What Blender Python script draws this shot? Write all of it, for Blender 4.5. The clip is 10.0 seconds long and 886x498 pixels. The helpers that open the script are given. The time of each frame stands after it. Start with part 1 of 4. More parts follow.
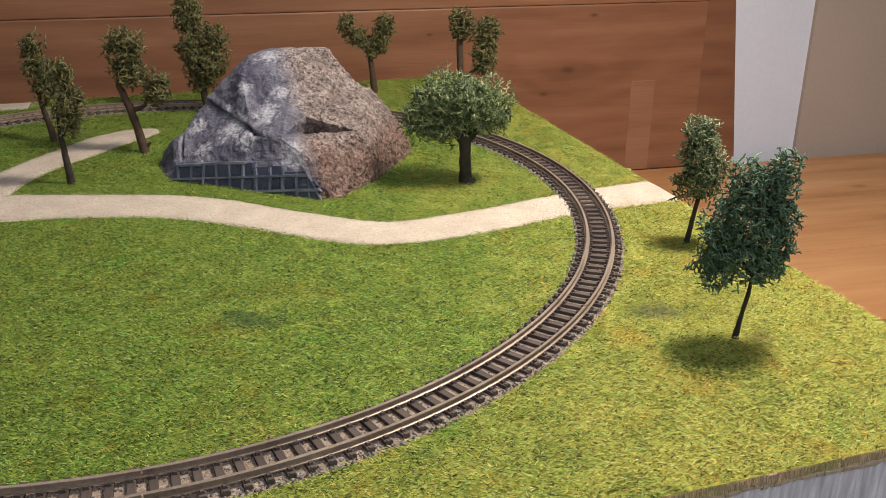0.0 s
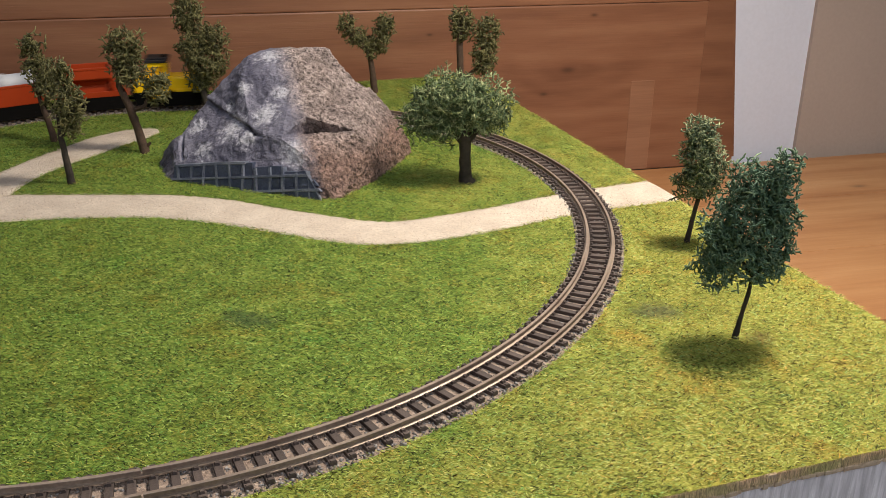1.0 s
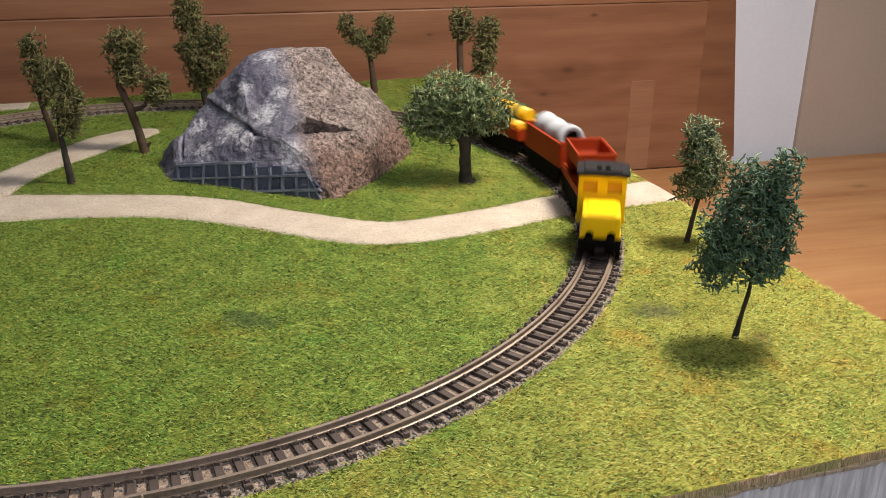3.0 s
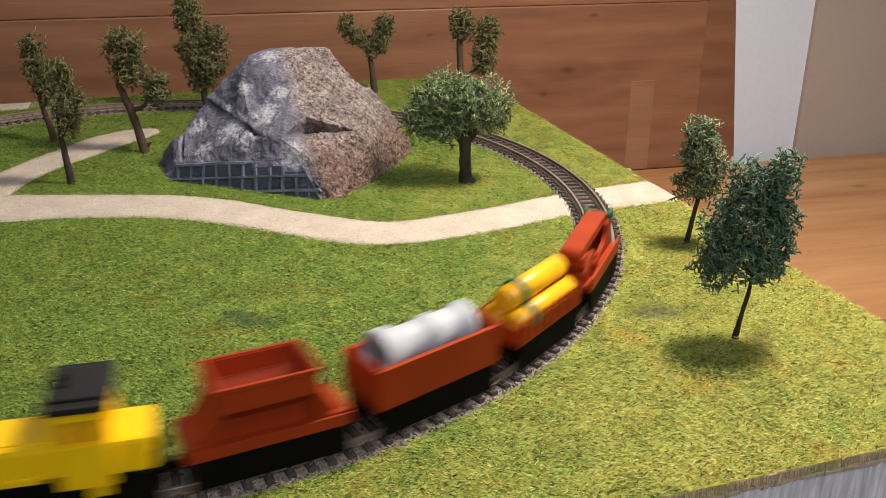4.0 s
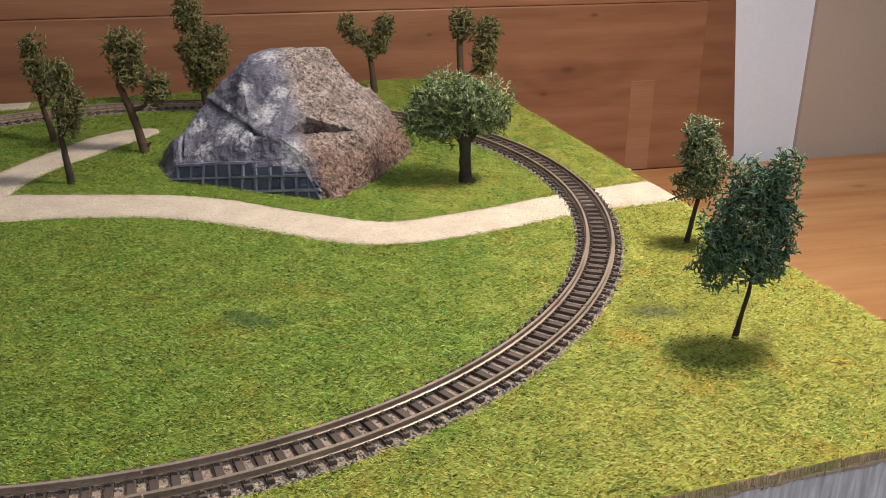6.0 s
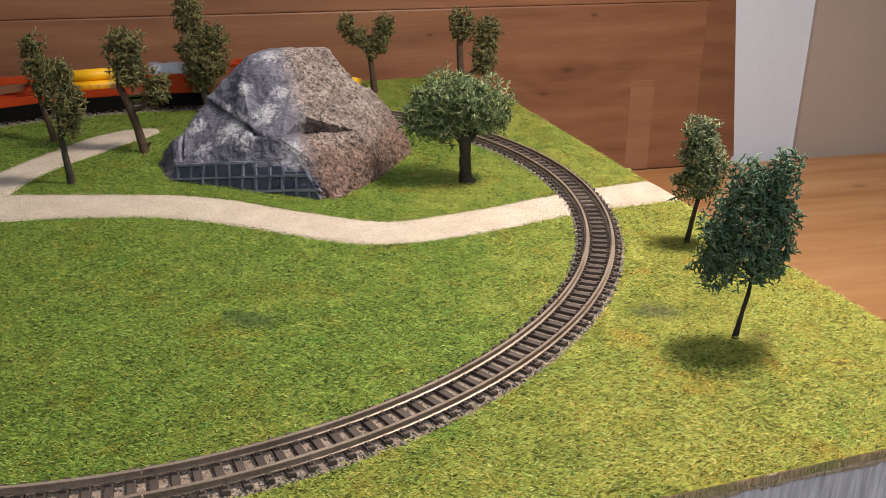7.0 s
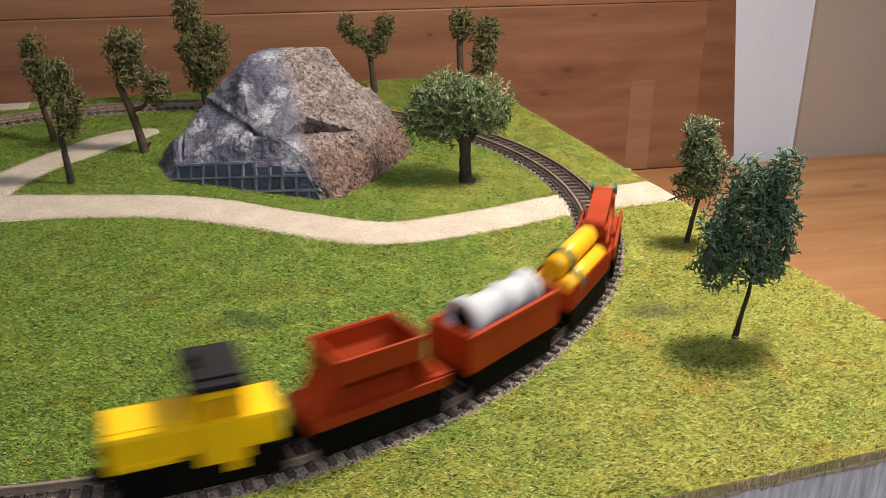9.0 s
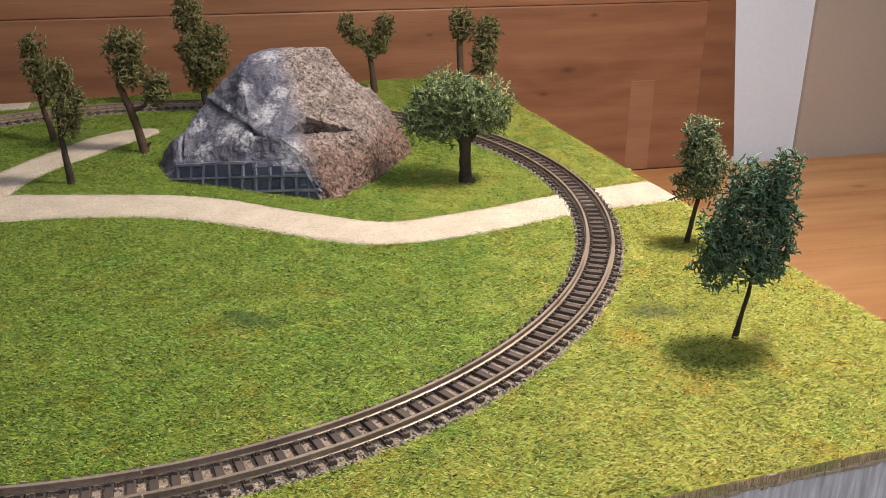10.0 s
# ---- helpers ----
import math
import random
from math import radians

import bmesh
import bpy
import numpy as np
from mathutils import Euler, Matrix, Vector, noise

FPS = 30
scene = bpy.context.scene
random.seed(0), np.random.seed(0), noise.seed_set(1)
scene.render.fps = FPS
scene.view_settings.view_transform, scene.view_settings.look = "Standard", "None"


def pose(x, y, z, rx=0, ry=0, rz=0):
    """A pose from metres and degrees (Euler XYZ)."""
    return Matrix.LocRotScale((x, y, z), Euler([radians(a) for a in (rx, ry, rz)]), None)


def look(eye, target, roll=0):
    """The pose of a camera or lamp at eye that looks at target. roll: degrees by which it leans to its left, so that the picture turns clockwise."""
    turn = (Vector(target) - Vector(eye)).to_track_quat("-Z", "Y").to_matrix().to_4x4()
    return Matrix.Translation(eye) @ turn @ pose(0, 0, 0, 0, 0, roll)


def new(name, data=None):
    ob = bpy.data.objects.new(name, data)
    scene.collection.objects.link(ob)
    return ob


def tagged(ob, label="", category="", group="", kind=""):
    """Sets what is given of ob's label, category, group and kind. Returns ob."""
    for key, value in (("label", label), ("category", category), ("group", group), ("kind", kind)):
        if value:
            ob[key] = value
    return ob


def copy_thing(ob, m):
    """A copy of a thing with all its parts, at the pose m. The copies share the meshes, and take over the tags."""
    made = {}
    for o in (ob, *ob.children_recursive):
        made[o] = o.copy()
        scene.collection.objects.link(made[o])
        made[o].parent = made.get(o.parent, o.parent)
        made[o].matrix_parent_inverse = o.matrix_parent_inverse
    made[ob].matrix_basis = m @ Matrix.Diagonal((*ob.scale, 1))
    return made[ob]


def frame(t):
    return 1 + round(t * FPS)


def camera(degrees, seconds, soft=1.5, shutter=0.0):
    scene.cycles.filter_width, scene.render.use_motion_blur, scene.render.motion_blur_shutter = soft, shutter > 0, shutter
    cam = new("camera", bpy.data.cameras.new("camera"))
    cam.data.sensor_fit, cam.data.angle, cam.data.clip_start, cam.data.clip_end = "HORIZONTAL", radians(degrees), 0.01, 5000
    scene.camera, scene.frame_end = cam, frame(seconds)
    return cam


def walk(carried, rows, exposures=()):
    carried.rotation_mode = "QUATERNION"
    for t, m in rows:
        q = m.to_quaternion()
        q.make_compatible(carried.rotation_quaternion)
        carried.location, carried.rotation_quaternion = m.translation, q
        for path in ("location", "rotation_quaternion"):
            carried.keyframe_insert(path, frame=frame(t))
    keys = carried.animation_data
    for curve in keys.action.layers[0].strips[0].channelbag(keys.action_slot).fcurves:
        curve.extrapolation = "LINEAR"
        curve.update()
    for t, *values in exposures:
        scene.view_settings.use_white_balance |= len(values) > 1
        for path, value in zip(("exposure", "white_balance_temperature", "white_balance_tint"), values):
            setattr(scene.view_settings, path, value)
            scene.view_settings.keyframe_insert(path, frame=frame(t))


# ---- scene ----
# The layout board is a 462 mm square whose centre, the middle of the ring of track, is the origin; z = 0 is the grass.
EYE = Vector((0.01143, -0.38145, 0.13499))
cam = camera(51.66, 10.0, soft=0.75, shutter=0.7)
HELD = look(EYE, EYE + Vector((0.28818, 0.87761, -0.38309)), 0.335)
walk(cam, [(0.0, HELD), (10.0, HELD)], exposures=[(0.0, 0.0), (2.5, 0.02), (4.0, 0.09), (4.5, 0.12), (5.0, 0.07), (5.5, 0.04), (7.0, 0.0), (8.0, 0.02), (8.5, 0.03), (9.0, 0.07), (9.5, 0.1), (10.0, 0.12)])

# ---- light: a warm lamp over the table, cool fill from an added, unseen window ----
world = bpy.data.worlds.new("world")
scene.world = world
world.use_nodes = True
sky = world.node_tree.nodes.new("ShaderNodeTexSky")
sky.sky_type, sky.sun_disc, sky.sun_elevation, sky.sun_rotation = "NISHITA", False, radians(25), radians(200)
world.node_tree.links.new(sky.outputs[0], world.node_tree.nodes["Background"].inputs[0])
world.node_tree.nodes["Background"].inputs[1].default_value = 0.1


def area_lamp(name, m, size, power, colour, size_y=None):
    data = bpy.data.lights.new(name, "AREA")
    data.shape, data.size = ("RECTANGLE" if size_y else "DISK"), size
    if size_y:
        data.size_y = size_y
    data.energy, data.color = power, colour
    ob = new(name, data)
    ob.matrix_world = m
    return ob


area_lamp("table_lamp_light", look((0.29, -0.085, 0.39), (0.16, -0.17, 0.0)), 0.10, 3.4, (1.0, 0.89, 0.75))
# fill lamp added behind the camera, set in an unseen window
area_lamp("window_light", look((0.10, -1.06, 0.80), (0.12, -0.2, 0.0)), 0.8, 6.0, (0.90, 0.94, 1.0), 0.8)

# ---- materials ----
MATERIALS = {}


def nodes_of(name):
    m = bpy.data.materials.new(name)
    m.use_nodes = True
    t = m.node_tree
    return m, t, t.nodes["Principled BSDF"]


def add(t, kind, **inputs):
    n = t.nodes.new(kind)
    for key, value in inputs.items():
        n.inputs[key.replace("_", " ")].default_value = value
    return n


def coords(t, stretch=(1, 1, 1), turn=(0, 0, 0), shift=(0, 0, 0)):
    tc = t.nodes.new("ShaderNodeTexCoord")
    mp = t.nodes.new("ShaderNodeMapping")
    mp.inputs["Scale"].default_value = stretch
    mp.inputs["Rotation"].default_value = [radians(a) for a in turn]
    mp.inputs["Location"].default_value = shift
    t.links.new(tc.outputs["Object"], mp.inputs["Vector"])
    return mp.outputs[0]


def noise_of(t, vec, scale, detail=4.0, rough=0.55, distortion=0.0):
    n = add(t, "ShaderNodeTexNoise", Scale=scale, Detail=detail, Roughness=rough, Distortion=distortion)
    t.links.new(vec, n.inputs["Vector"])
    return n.outputs["Fac"]


def ramp(t, fac, *stops):
    n = t.nodes.new("ShaderNodeValToRGB")
    while len(n.color_ramp.elements) < len(stops):
        n.color_ramp.elements.new(0.5)
    for e, (at, c) in zip(n.color_ramp.elements, stops):
        e.position = at
        e.color = (*c, 1) if len(c) == 3 else c
    t.links.new(fac, n.inputs[0])
    return n.outputs[0]


def mix(t, fac, a, b, kind="MIX"):
    n = t.nodes.new("ShaderNodeMixRGB")
    n.blend_type = kind
    for i, v in enumerate((fac, a, b)):
        if hasattr(v, "links"):
            t.links.new(v, n.inputs[i])
        elif i == 0:
            n.inputs[0].default_value = v
        else:
            n.inputs[i].default_value = (*v, 1)
    return n.outputs[0]


def calc(t, kind, a, b=0.0, c=0.0):
    n = t.nodes.new("ShaderNodeMath")
    n.operation = kind
    for i, v in enumerate((a, b, c)):
        if hasattr(v, "links"):
            t.links.new(v, n.inputs[i])
        else:
            n.inputs[i].default_value = v
    return n.outputs[0]


def bump(t, bsdf, height, distance, strength=1.0):
    n = add(t, "ShaderNodeBump", Strength=strength, Distance=distance)
    t.links.new(height, n.inputs["Height"])
    t.links.new(n.outputs[0], bsdf.inputs["Normal"])


def random_of(t, island):
    if island:
        return t.nodes.new("ShaderNodeNewGeometry").outputs["Random Per Island"]
    return t.nodes.new("ShaderNodeObjectInfo").outputs["Random"]


def surface(name, a, b, big=60, fine=900, rough=0.6, relief=0.0001, metal=0.0, vary=None, spread=0.3, grain=0.35, stretch=(1, 1, 1), spec=0.5):
    """Two colours mingled at a large scale, grain at a fine one, with a little relief."""
    m, t, s = nodes_of(name)
    v = coords(t, stretch)
    n1, n2 = noise_of(t, v, big, 5), noise_of(t, v, fine, 3, 0.6)
    c = mix(t, ramp(t, n1, (0.35, (0, 0, 0)), (0.65, (1, 1, 1))), a, b)
    c = mix(t, grain, c, ramp(t, n2, (0.3, (0.45, 0.45, 0.45)), (0.7, (1.35, 1.35, 1.35))), "MULTIPLY")
    if vary:
        r = random_of(t, vary == "island")
        c = mix(t, 1.0, c, ramp(t, r, (0.0, (1 - spread,) * 3), (1.0, (1 + spread,) * 3)), "MULTIPLY")
    t.links.new(c, s.inputs["Base Color"])
    t.links.new(calc(t, "MULTIPLY_ADD", n2, 0.25, rough - 0.12), s.inputs["Roughness"])
    s.inputs["Metallic"].default_value = metal
    s.inputs["Specular IOR Level"].default_value = spec
    bump(t, s, n2, relief)
    MATERIALS[name] = m
    return m


def grass_material(name, island):
    m, t, s = nodes_of(name)
    v = coords(t)
    patch = noise_of(t, v, 11, 3, 0.6, 0.6)
    tuft = noise_of(t, v, 85, 4, 0.65)
    r = random_of(t, True) if island else noise_of(t, v, 700, 3, 0.7)
    tone = calc(t, "ADD", calc(t, "MULTIPLY", r, 0.68), calc(t, "MULTIPLY", tuft, 0.32))
    green = ramp(t, tone, (0.25, (0.018, 0.030, 0.005)), (0.42, (0.112, 0.185, 0.024)), (0.60, (0.218, 0.318, 0.045)), (0.84, (0.430, 0.530, 0.130)))
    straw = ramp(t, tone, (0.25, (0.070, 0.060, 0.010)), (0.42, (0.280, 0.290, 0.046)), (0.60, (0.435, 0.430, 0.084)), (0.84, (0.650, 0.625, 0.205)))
    # single fibres of another dye: every sixth rust-brown, every seventh bright green
    dye = calc(t, "FRACT", calc(t, "MULTIPLY", r, 37.0)) if island else noise_of(t, v, 420, 2, 0.6)
    # straw-coloured fibres gather at higher x, lower y, beyond the ring and in patches
    xyz = t.nodes.new("ShaderNodeSeparateXYZ")
    t.links.new(v, xyz.inputs[0])
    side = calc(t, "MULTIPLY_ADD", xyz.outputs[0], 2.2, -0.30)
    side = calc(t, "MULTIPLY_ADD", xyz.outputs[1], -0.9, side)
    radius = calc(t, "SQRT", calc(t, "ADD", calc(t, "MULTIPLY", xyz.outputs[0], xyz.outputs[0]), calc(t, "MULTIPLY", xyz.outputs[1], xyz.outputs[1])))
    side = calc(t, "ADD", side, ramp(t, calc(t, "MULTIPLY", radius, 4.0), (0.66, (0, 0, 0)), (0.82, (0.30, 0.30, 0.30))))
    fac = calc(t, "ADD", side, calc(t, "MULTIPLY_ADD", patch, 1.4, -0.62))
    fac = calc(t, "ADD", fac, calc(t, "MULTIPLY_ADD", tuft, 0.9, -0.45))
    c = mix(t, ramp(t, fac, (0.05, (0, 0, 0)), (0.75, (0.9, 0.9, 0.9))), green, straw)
    rust = noise_of(t, coords(t, shift=(0.7, 0.2, 0)), 42, 4, 0.7)
    c = mix(t, ramp(t, rust, (0.53, (0, 0, 0)), (0.72, (0.8, 0.8, 0.8))), c, mix(t, 1.0, c, (1.14, 0.77, 0.60), "MULTIPLY"))
    cool = noise_of(t, coords(t, shift=(0.3, 0.1, 0)), 30, 3, 0.6)
    c = mix(t, ramp(t, cool, (0.60, (0, 0, 0)), (0.72, (0.45, 0.45, 0.45))), c, mix(t, 1.0, c, (0.55, 0.95, 0.75), "MULTIPLY"))
    c = mix(t, ramp(t, dye, (0.80, (0, 0, 0)), (0.84, (0.7, 0.7, 0.7))), c, mix(t, 1.0, c, (1.25, 0.72, 0.54), "MULTIPLY"))
    c = mix(t, ramp(t, dye, (0.16, (0.7, 0.7, 0.7)), (0.19, (0, 0, 0))), c, mix(t, 1.0, c, (0.50, 0.95, 1.25), "MULTIPLY"))
    # three worn spots
    for sx, sy, size, tint in ((0.0344, -0.1098, 0.010, (0.050, 0.085, 0.035)), (0.1638, -0.1440, 0.009, (0.120, 0.120, 0.065)), (0.1850, -0.1710, 0.006, (0.110, 0.060, 0.020))):
        dx, dy = calc(t, "SUBTRACT", xyz.outputs[0], sx), calc(t, "SUBTRACT", xyz.outputs[1], sy)
        d = calc(t, "SQRT", calc(t, "ADD", calc(t, "MULTIPLY", dx, dx), calc(t, "MULTIPLY", dy, dy)))
        d = calc(t, "ADD", calc(t, "DIVIDE", d, size), calc(t, "MULTIPLY_ADD", tuft, 2.4, -1.2))
        c = mix(t, ramp(t, d, (0.2, (0.62, 0.62, 0.62)), (1.0, (0, 0, 0))), c, tint)
    t.links.new(c, s.inputs["Base Color"])
    s.inputs["Roughness"].default_value = 0.75
    s.inputs["Specular IOR Level"].default_value = 0.25
    if not island:
        bump(t, s, r, 0.0008)
    MATERIALS[name] = m


def wood_material(name, pale, mid, dark, grain=1.0, knots=(), plank=None, rough=0.5, seed=0.0):
    """Pine with its grain along x: broad figure, fine fibres, knots that bend the grain. knots: (x, z or y, size)."""
    m, t, s = nodes_of(name)
    v = coords(t)
    xyz = t.nodes.new("ShaderNodeSeparateXYZ")
    t.links.new(v, xyz.inputs[0])
    x, y = xyz.outputs[0], xyz.outputs[1 if plank == "flat" else 2]
    warp = noise_of(t, coords(t, (3.5, 9, 9), shift=(seed, seed, 0)), 1.0, 3, 0.5)
    across = calc(t, "MULTIPLY_ADD", warp, 0.10, y)
    spots = None
    for kx, ky, size in knots:
        dx = calc(t, "MULTIPLY", calc(t, "SUBTRACT", x, kx), 0.45 / size)
        dy = calc(t, "MULTIPLY", calc(t, "SUBTRACT", y, ky), 1.0 / size)
        d2 = calc(t, "ADD", calc(t, "MULTIPLY", dx, dx), calc(t, "MULTIPLY", dy, dy))
        bell = calc(t, "DIVIDE", 1.0, calc(t, "ADD", d2, 1.0))
        across = calc(t, "MULTIPLY_ADD", bell, size * 2.2, across)
        core = calc(t, "POWER", bell, 6.0 if size < 0.01 else 60.0)
        spots = core if spots is None else calc(t, "MAXIMUM", spots, core)
    rings = calc(t, "SINE", calc(t, "MULTIPLY", across, 300.0 * grain))
    rings = calc(t, "MULTIPLY_ADD", rings, 0.25, 0.5)
    soft = noise_of(t, coords(t, (4, 40, 40), shift=(seed, 0, seed)), 1.5, 4, 0.6)
    fibre = noise_of(t, coords(t, (25, 900, 900)), 1.0, 3, 0.6)
    tone = calc(t, "ADD", calc(t, "MULTIPLY", rings, 0.16), calc(t, "MULTIPLY_ADD", soft, 0.9, -0.02))
    c = ramp(t, tone, (0.30, pale), (0.52, mid), (0.75, dark))
    c = mix(t, 0.14, c, ramp(t, fibre, (0.3, (0.6, 0.6, 0.6)), (0.7, (1.2, 1.2, 1.2))), "MULTIPLY")
    if spots is not None:
        c = mix(t, calc(t, "MULTIPLY", spots, 0.8), c, [k * 0.35 for k in dark])
    t.links.new(c, s.inputs["Base Color"])
    t.links.new(calc(t, "MULTIPLY_ADD", soft, 0.3, rough - 0.15), s.inputs["Roughness"])
    bump(t, s, fibre, 0.00015)
    MATERIALS[name] = m


def rock_material():
    """Cast plaster: slate-blue paint with white brushed highlights and a painted-in lit top, fading over a ragged
    border into a speckled brown.
    """
    m, t, s = nodes_of("rock_paint")
    v = coords(t)
    xyz = t.nodes.new("ShaderNodeSeparateXYZ")
    t.links.new(v, xyz.inputs[0])
    big = noise_of(t, v, 45, 5, 0.6)
    mid = noise_of(t, v, 170, 5, 0.65)
    grit = noise_of(t, v, 560, 4, 0.75)
    # slate paint on the side of the long face and the foot, brown plaster on the other
    edge = calc(t, "MULTIPLY_ADD", big, 0.012, xyz.outputs[0])
    edge = calc(t, "MULTIPLY_ADD", grit, 0.008, edge)
    brown_side = ramp(t, calc(t, "MULTIPLY_ADD", edge, 110.0, -9.1), (0.0, (0, 0, 0)), (1.0, (1, 1, 1)))
    slate = ramp(t, big, (0.34, (0.062, 0.061, 0.096)), (0.50, (0.125, 0.122, 0.168)), (0.66, (0.210, 0.206, 0.262)))
    slate = mix(t, 0.5, slate, ramp(t, mid, (0.35, (0.55, 0.55, 0.57)), (0.65, (1.45, 1.45, 1.43))), "MULTIPLY")
    # white paint from a nearly dry brush; the last two patches paint the lit top
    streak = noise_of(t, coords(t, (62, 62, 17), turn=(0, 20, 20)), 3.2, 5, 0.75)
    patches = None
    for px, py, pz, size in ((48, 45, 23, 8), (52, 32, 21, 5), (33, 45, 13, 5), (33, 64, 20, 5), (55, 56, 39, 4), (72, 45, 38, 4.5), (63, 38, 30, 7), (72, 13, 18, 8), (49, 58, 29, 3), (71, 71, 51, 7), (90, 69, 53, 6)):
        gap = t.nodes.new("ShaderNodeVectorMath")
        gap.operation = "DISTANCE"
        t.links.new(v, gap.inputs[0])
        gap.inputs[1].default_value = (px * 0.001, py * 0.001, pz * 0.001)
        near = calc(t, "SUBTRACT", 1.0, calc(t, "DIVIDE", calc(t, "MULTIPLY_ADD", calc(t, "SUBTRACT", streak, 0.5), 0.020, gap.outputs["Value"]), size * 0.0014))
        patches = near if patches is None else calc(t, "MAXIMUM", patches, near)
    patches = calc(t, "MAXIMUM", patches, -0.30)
    brush_and_lit_top = ramp(t, calc(t, "MULTIPLY_ADD", patches, 0.22, calc(t, "MULTIPLY_ADD", noise_of(t, v, 330, 5, 0.8), 0.6, calc(t, "MULTIPLY", streak, 0.5))), (0.60, (0, 0, 0)), (0.70, (1, 1, 1)))
    slate = mix(t, calc(t, "MULTIPLY", brush_and_lit_top, 0.75), slate, (0.50, 0.50, 0.56))
    slate = mix(t, ramp(t, grit, (0.60, (0, 0, 0)), (0.70, (0.55, 0.55, 0.55))), slate, (0.33, 0.33, 0.36))
    slate = mix(t, ramp(t, grit, (0.36, (0.75, 0.75, 0.75)), (0.42, (0, 0, 0))), slate, (0.035, 0.035, 0.048))
    brown = ramp(t, grit, (0.36, (0.034, 0.026, 0.025)), (0.44, (0.185, 0.148, 0.138)), (0.62, (0.42, 0.36, 0.345)))
    brown = mix(t, 0.7, brown, ramp(t, mid, (0.34, (0.40, 0.37, 0.37)), (0.60, (1.25, 1.23, 1.21))), "MULTIPLY")
    brown = mix(t, 0.6, brown, ramp(t, big, (0.36, (0.62, 0.56, 0.54)), (0.62, (1.3, 1.28, 1.28))), "MULTIPLY")
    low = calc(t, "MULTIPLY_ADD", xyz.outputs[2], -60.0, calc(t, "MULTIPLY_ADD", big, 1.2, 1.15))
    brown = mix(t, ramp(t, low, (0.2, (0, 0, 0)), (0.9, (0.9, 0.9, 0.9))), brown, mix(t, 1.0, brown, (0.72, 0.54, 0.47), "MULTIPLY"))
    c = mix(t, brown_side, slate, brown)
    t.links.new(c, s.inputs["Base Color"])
    s.inputs["Roughness"].default_value = 0.72
    h = calc(t, "ADD", calc(t, "MULTIPLY", grit, calc(t, "MULTIPLY_ADD", brown_side, 0.75, 0.15)), mid)
    bump(t, s, h, 0.0015)
    MATERIALS["rock_paint"] = m


def foliage_material(name, dark, mid, tip):
    m, t, s = nodes_of(name)
    r = random_of(t, True)
    n = noise_of(t, coords(t), 240, 3, 0.6)
    tone = calc(t, "ADD", calc(t, "MULTIPLY", r, 0.35), calc(t, "MULTIPLY", n, 0.65))
    t.links.new(ramp(t, tone, (0.18, dark), (0.5, mid), (0.82, tip)), s.inputs["Base Color"])
    s.inputs["Roughness"].default_value = 0.65
    MATERIALS[name] = m


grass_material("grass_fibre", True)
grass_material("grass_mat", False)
wood_material("panel_wood", (0.312, 0.150, 0.082), (0.246, 0.108, 0.057), (0.164, 0.066, 0.033), 1.0,
              [(-0.0737, -0.0238, 0.0035), (-0.0364, 0.0346, 0.0032), (-0.1633, 0.0241, 0.0025), (-0.055, -0.006, 0.020)], rough=0.42)
wood_material("post_wood", (0.260, 0.122, 0.066), (0.205, 0.089, 0.047), (0.135, 0.054, 0.028), 0.8, rough=0.42, seed=5.0)
wood_material("pale_strip_wood", (0.35, 0.18, 0.105), (0.30, 0.148, 0.084), (0.22, 0.10, 0.055), 0.6, rough=0.42, seed=3.0)
wood_material("desk_wood", (0.54, 0.285, 0.128), (0.46, 0.225, 0.094), (0.35, 0.152, 0.060), 0.5, [(0.161, -0.076, 0.006)], plank="flat", rough=0.4, seed=1.3)
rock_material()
foliage_material("foliage_teal", (0.018, 0.050, 0.032), (0.080, 0.155, 0.092), (0.270, 0.340, 0.190))
foliage_material("foliage_bright", (0.010, 0.024, 0.009), (0.095, 0.145, 0.058), (0.520, 0.550, 0.280))
foliage_material("foliage_sage", (0.016, 0.038, 0.022), (0.110, 0.155, 0.078), (0.520, 0.510, 0.270))
foliage_material("foliage_olive", (0.018, 0.021, 0.008), (0.100, 0.096, 0.030), (0.290, 0.260, 0.105))
surface("bark", (0.020, 0.016, 0.013), (0.045, 0.034, 0.025), 300, 1500, 0.8, 0.0004)
surface("bark_brown", (0.055, 0.032, 0.020), (0.090, 0.052, 0.032), 300, 1500, 0.8, 0.0004)
surface("path_sand", (0.64, 0.555, 0.465), (0.55, 0.465, 0.385), 70, 1400, 0.9, 0.0007, grain=0.42)
surface("sand_grain", (0.62, 0.52, 0.41), (0.40, 0.30, 0.21), 300, 1600, 0.9, 0.0001, vary="island", spread=0.45)
surface("ballast_bed", (0.400, 0.310, 0.250), (0.270, 0.200, 0.160), 300, 1500, 0.95, 0.0007, grain=0.7)
surface("ballast_stone", (0.27, 0.25, 0.24), (0.13, 0.125, 0.125), 200, 1500, 0.9, 0.0002, vary="island", spread=0.75)
surface("sleeper_plastic", (0.062, 0.045, 0.040), (0.095, 0.070, 0.060), 160, 1400, 0.7, 0.00015, vary="object", spread=0.25)
surface("rail_metal", (0.36, 0.285, 0.225), (0.25, 0.19, 0.15), 60, 900, 0.42, 0.00004, metal=0.4)
surface("board_edge_paint", (0.90, 0.87, 0.90), (0.74, 0.71, 0.75), 130, 420, 0.7, 0.0006, stretch=(2.2, 2.2, 0.16), grain=0.55)
surface("mat_backing", (0.62, 0.42, 0.28), (0.42, 0.36, 0.17), 110, 900, 0.9, 0.0006, grain=0.6)
surface("mat_fray", (0.66, 0.46, 0.30), (0.46, 0.42, 0.18), 90, 900, 0.9, 0.0001, vary="island", spread=0.5)
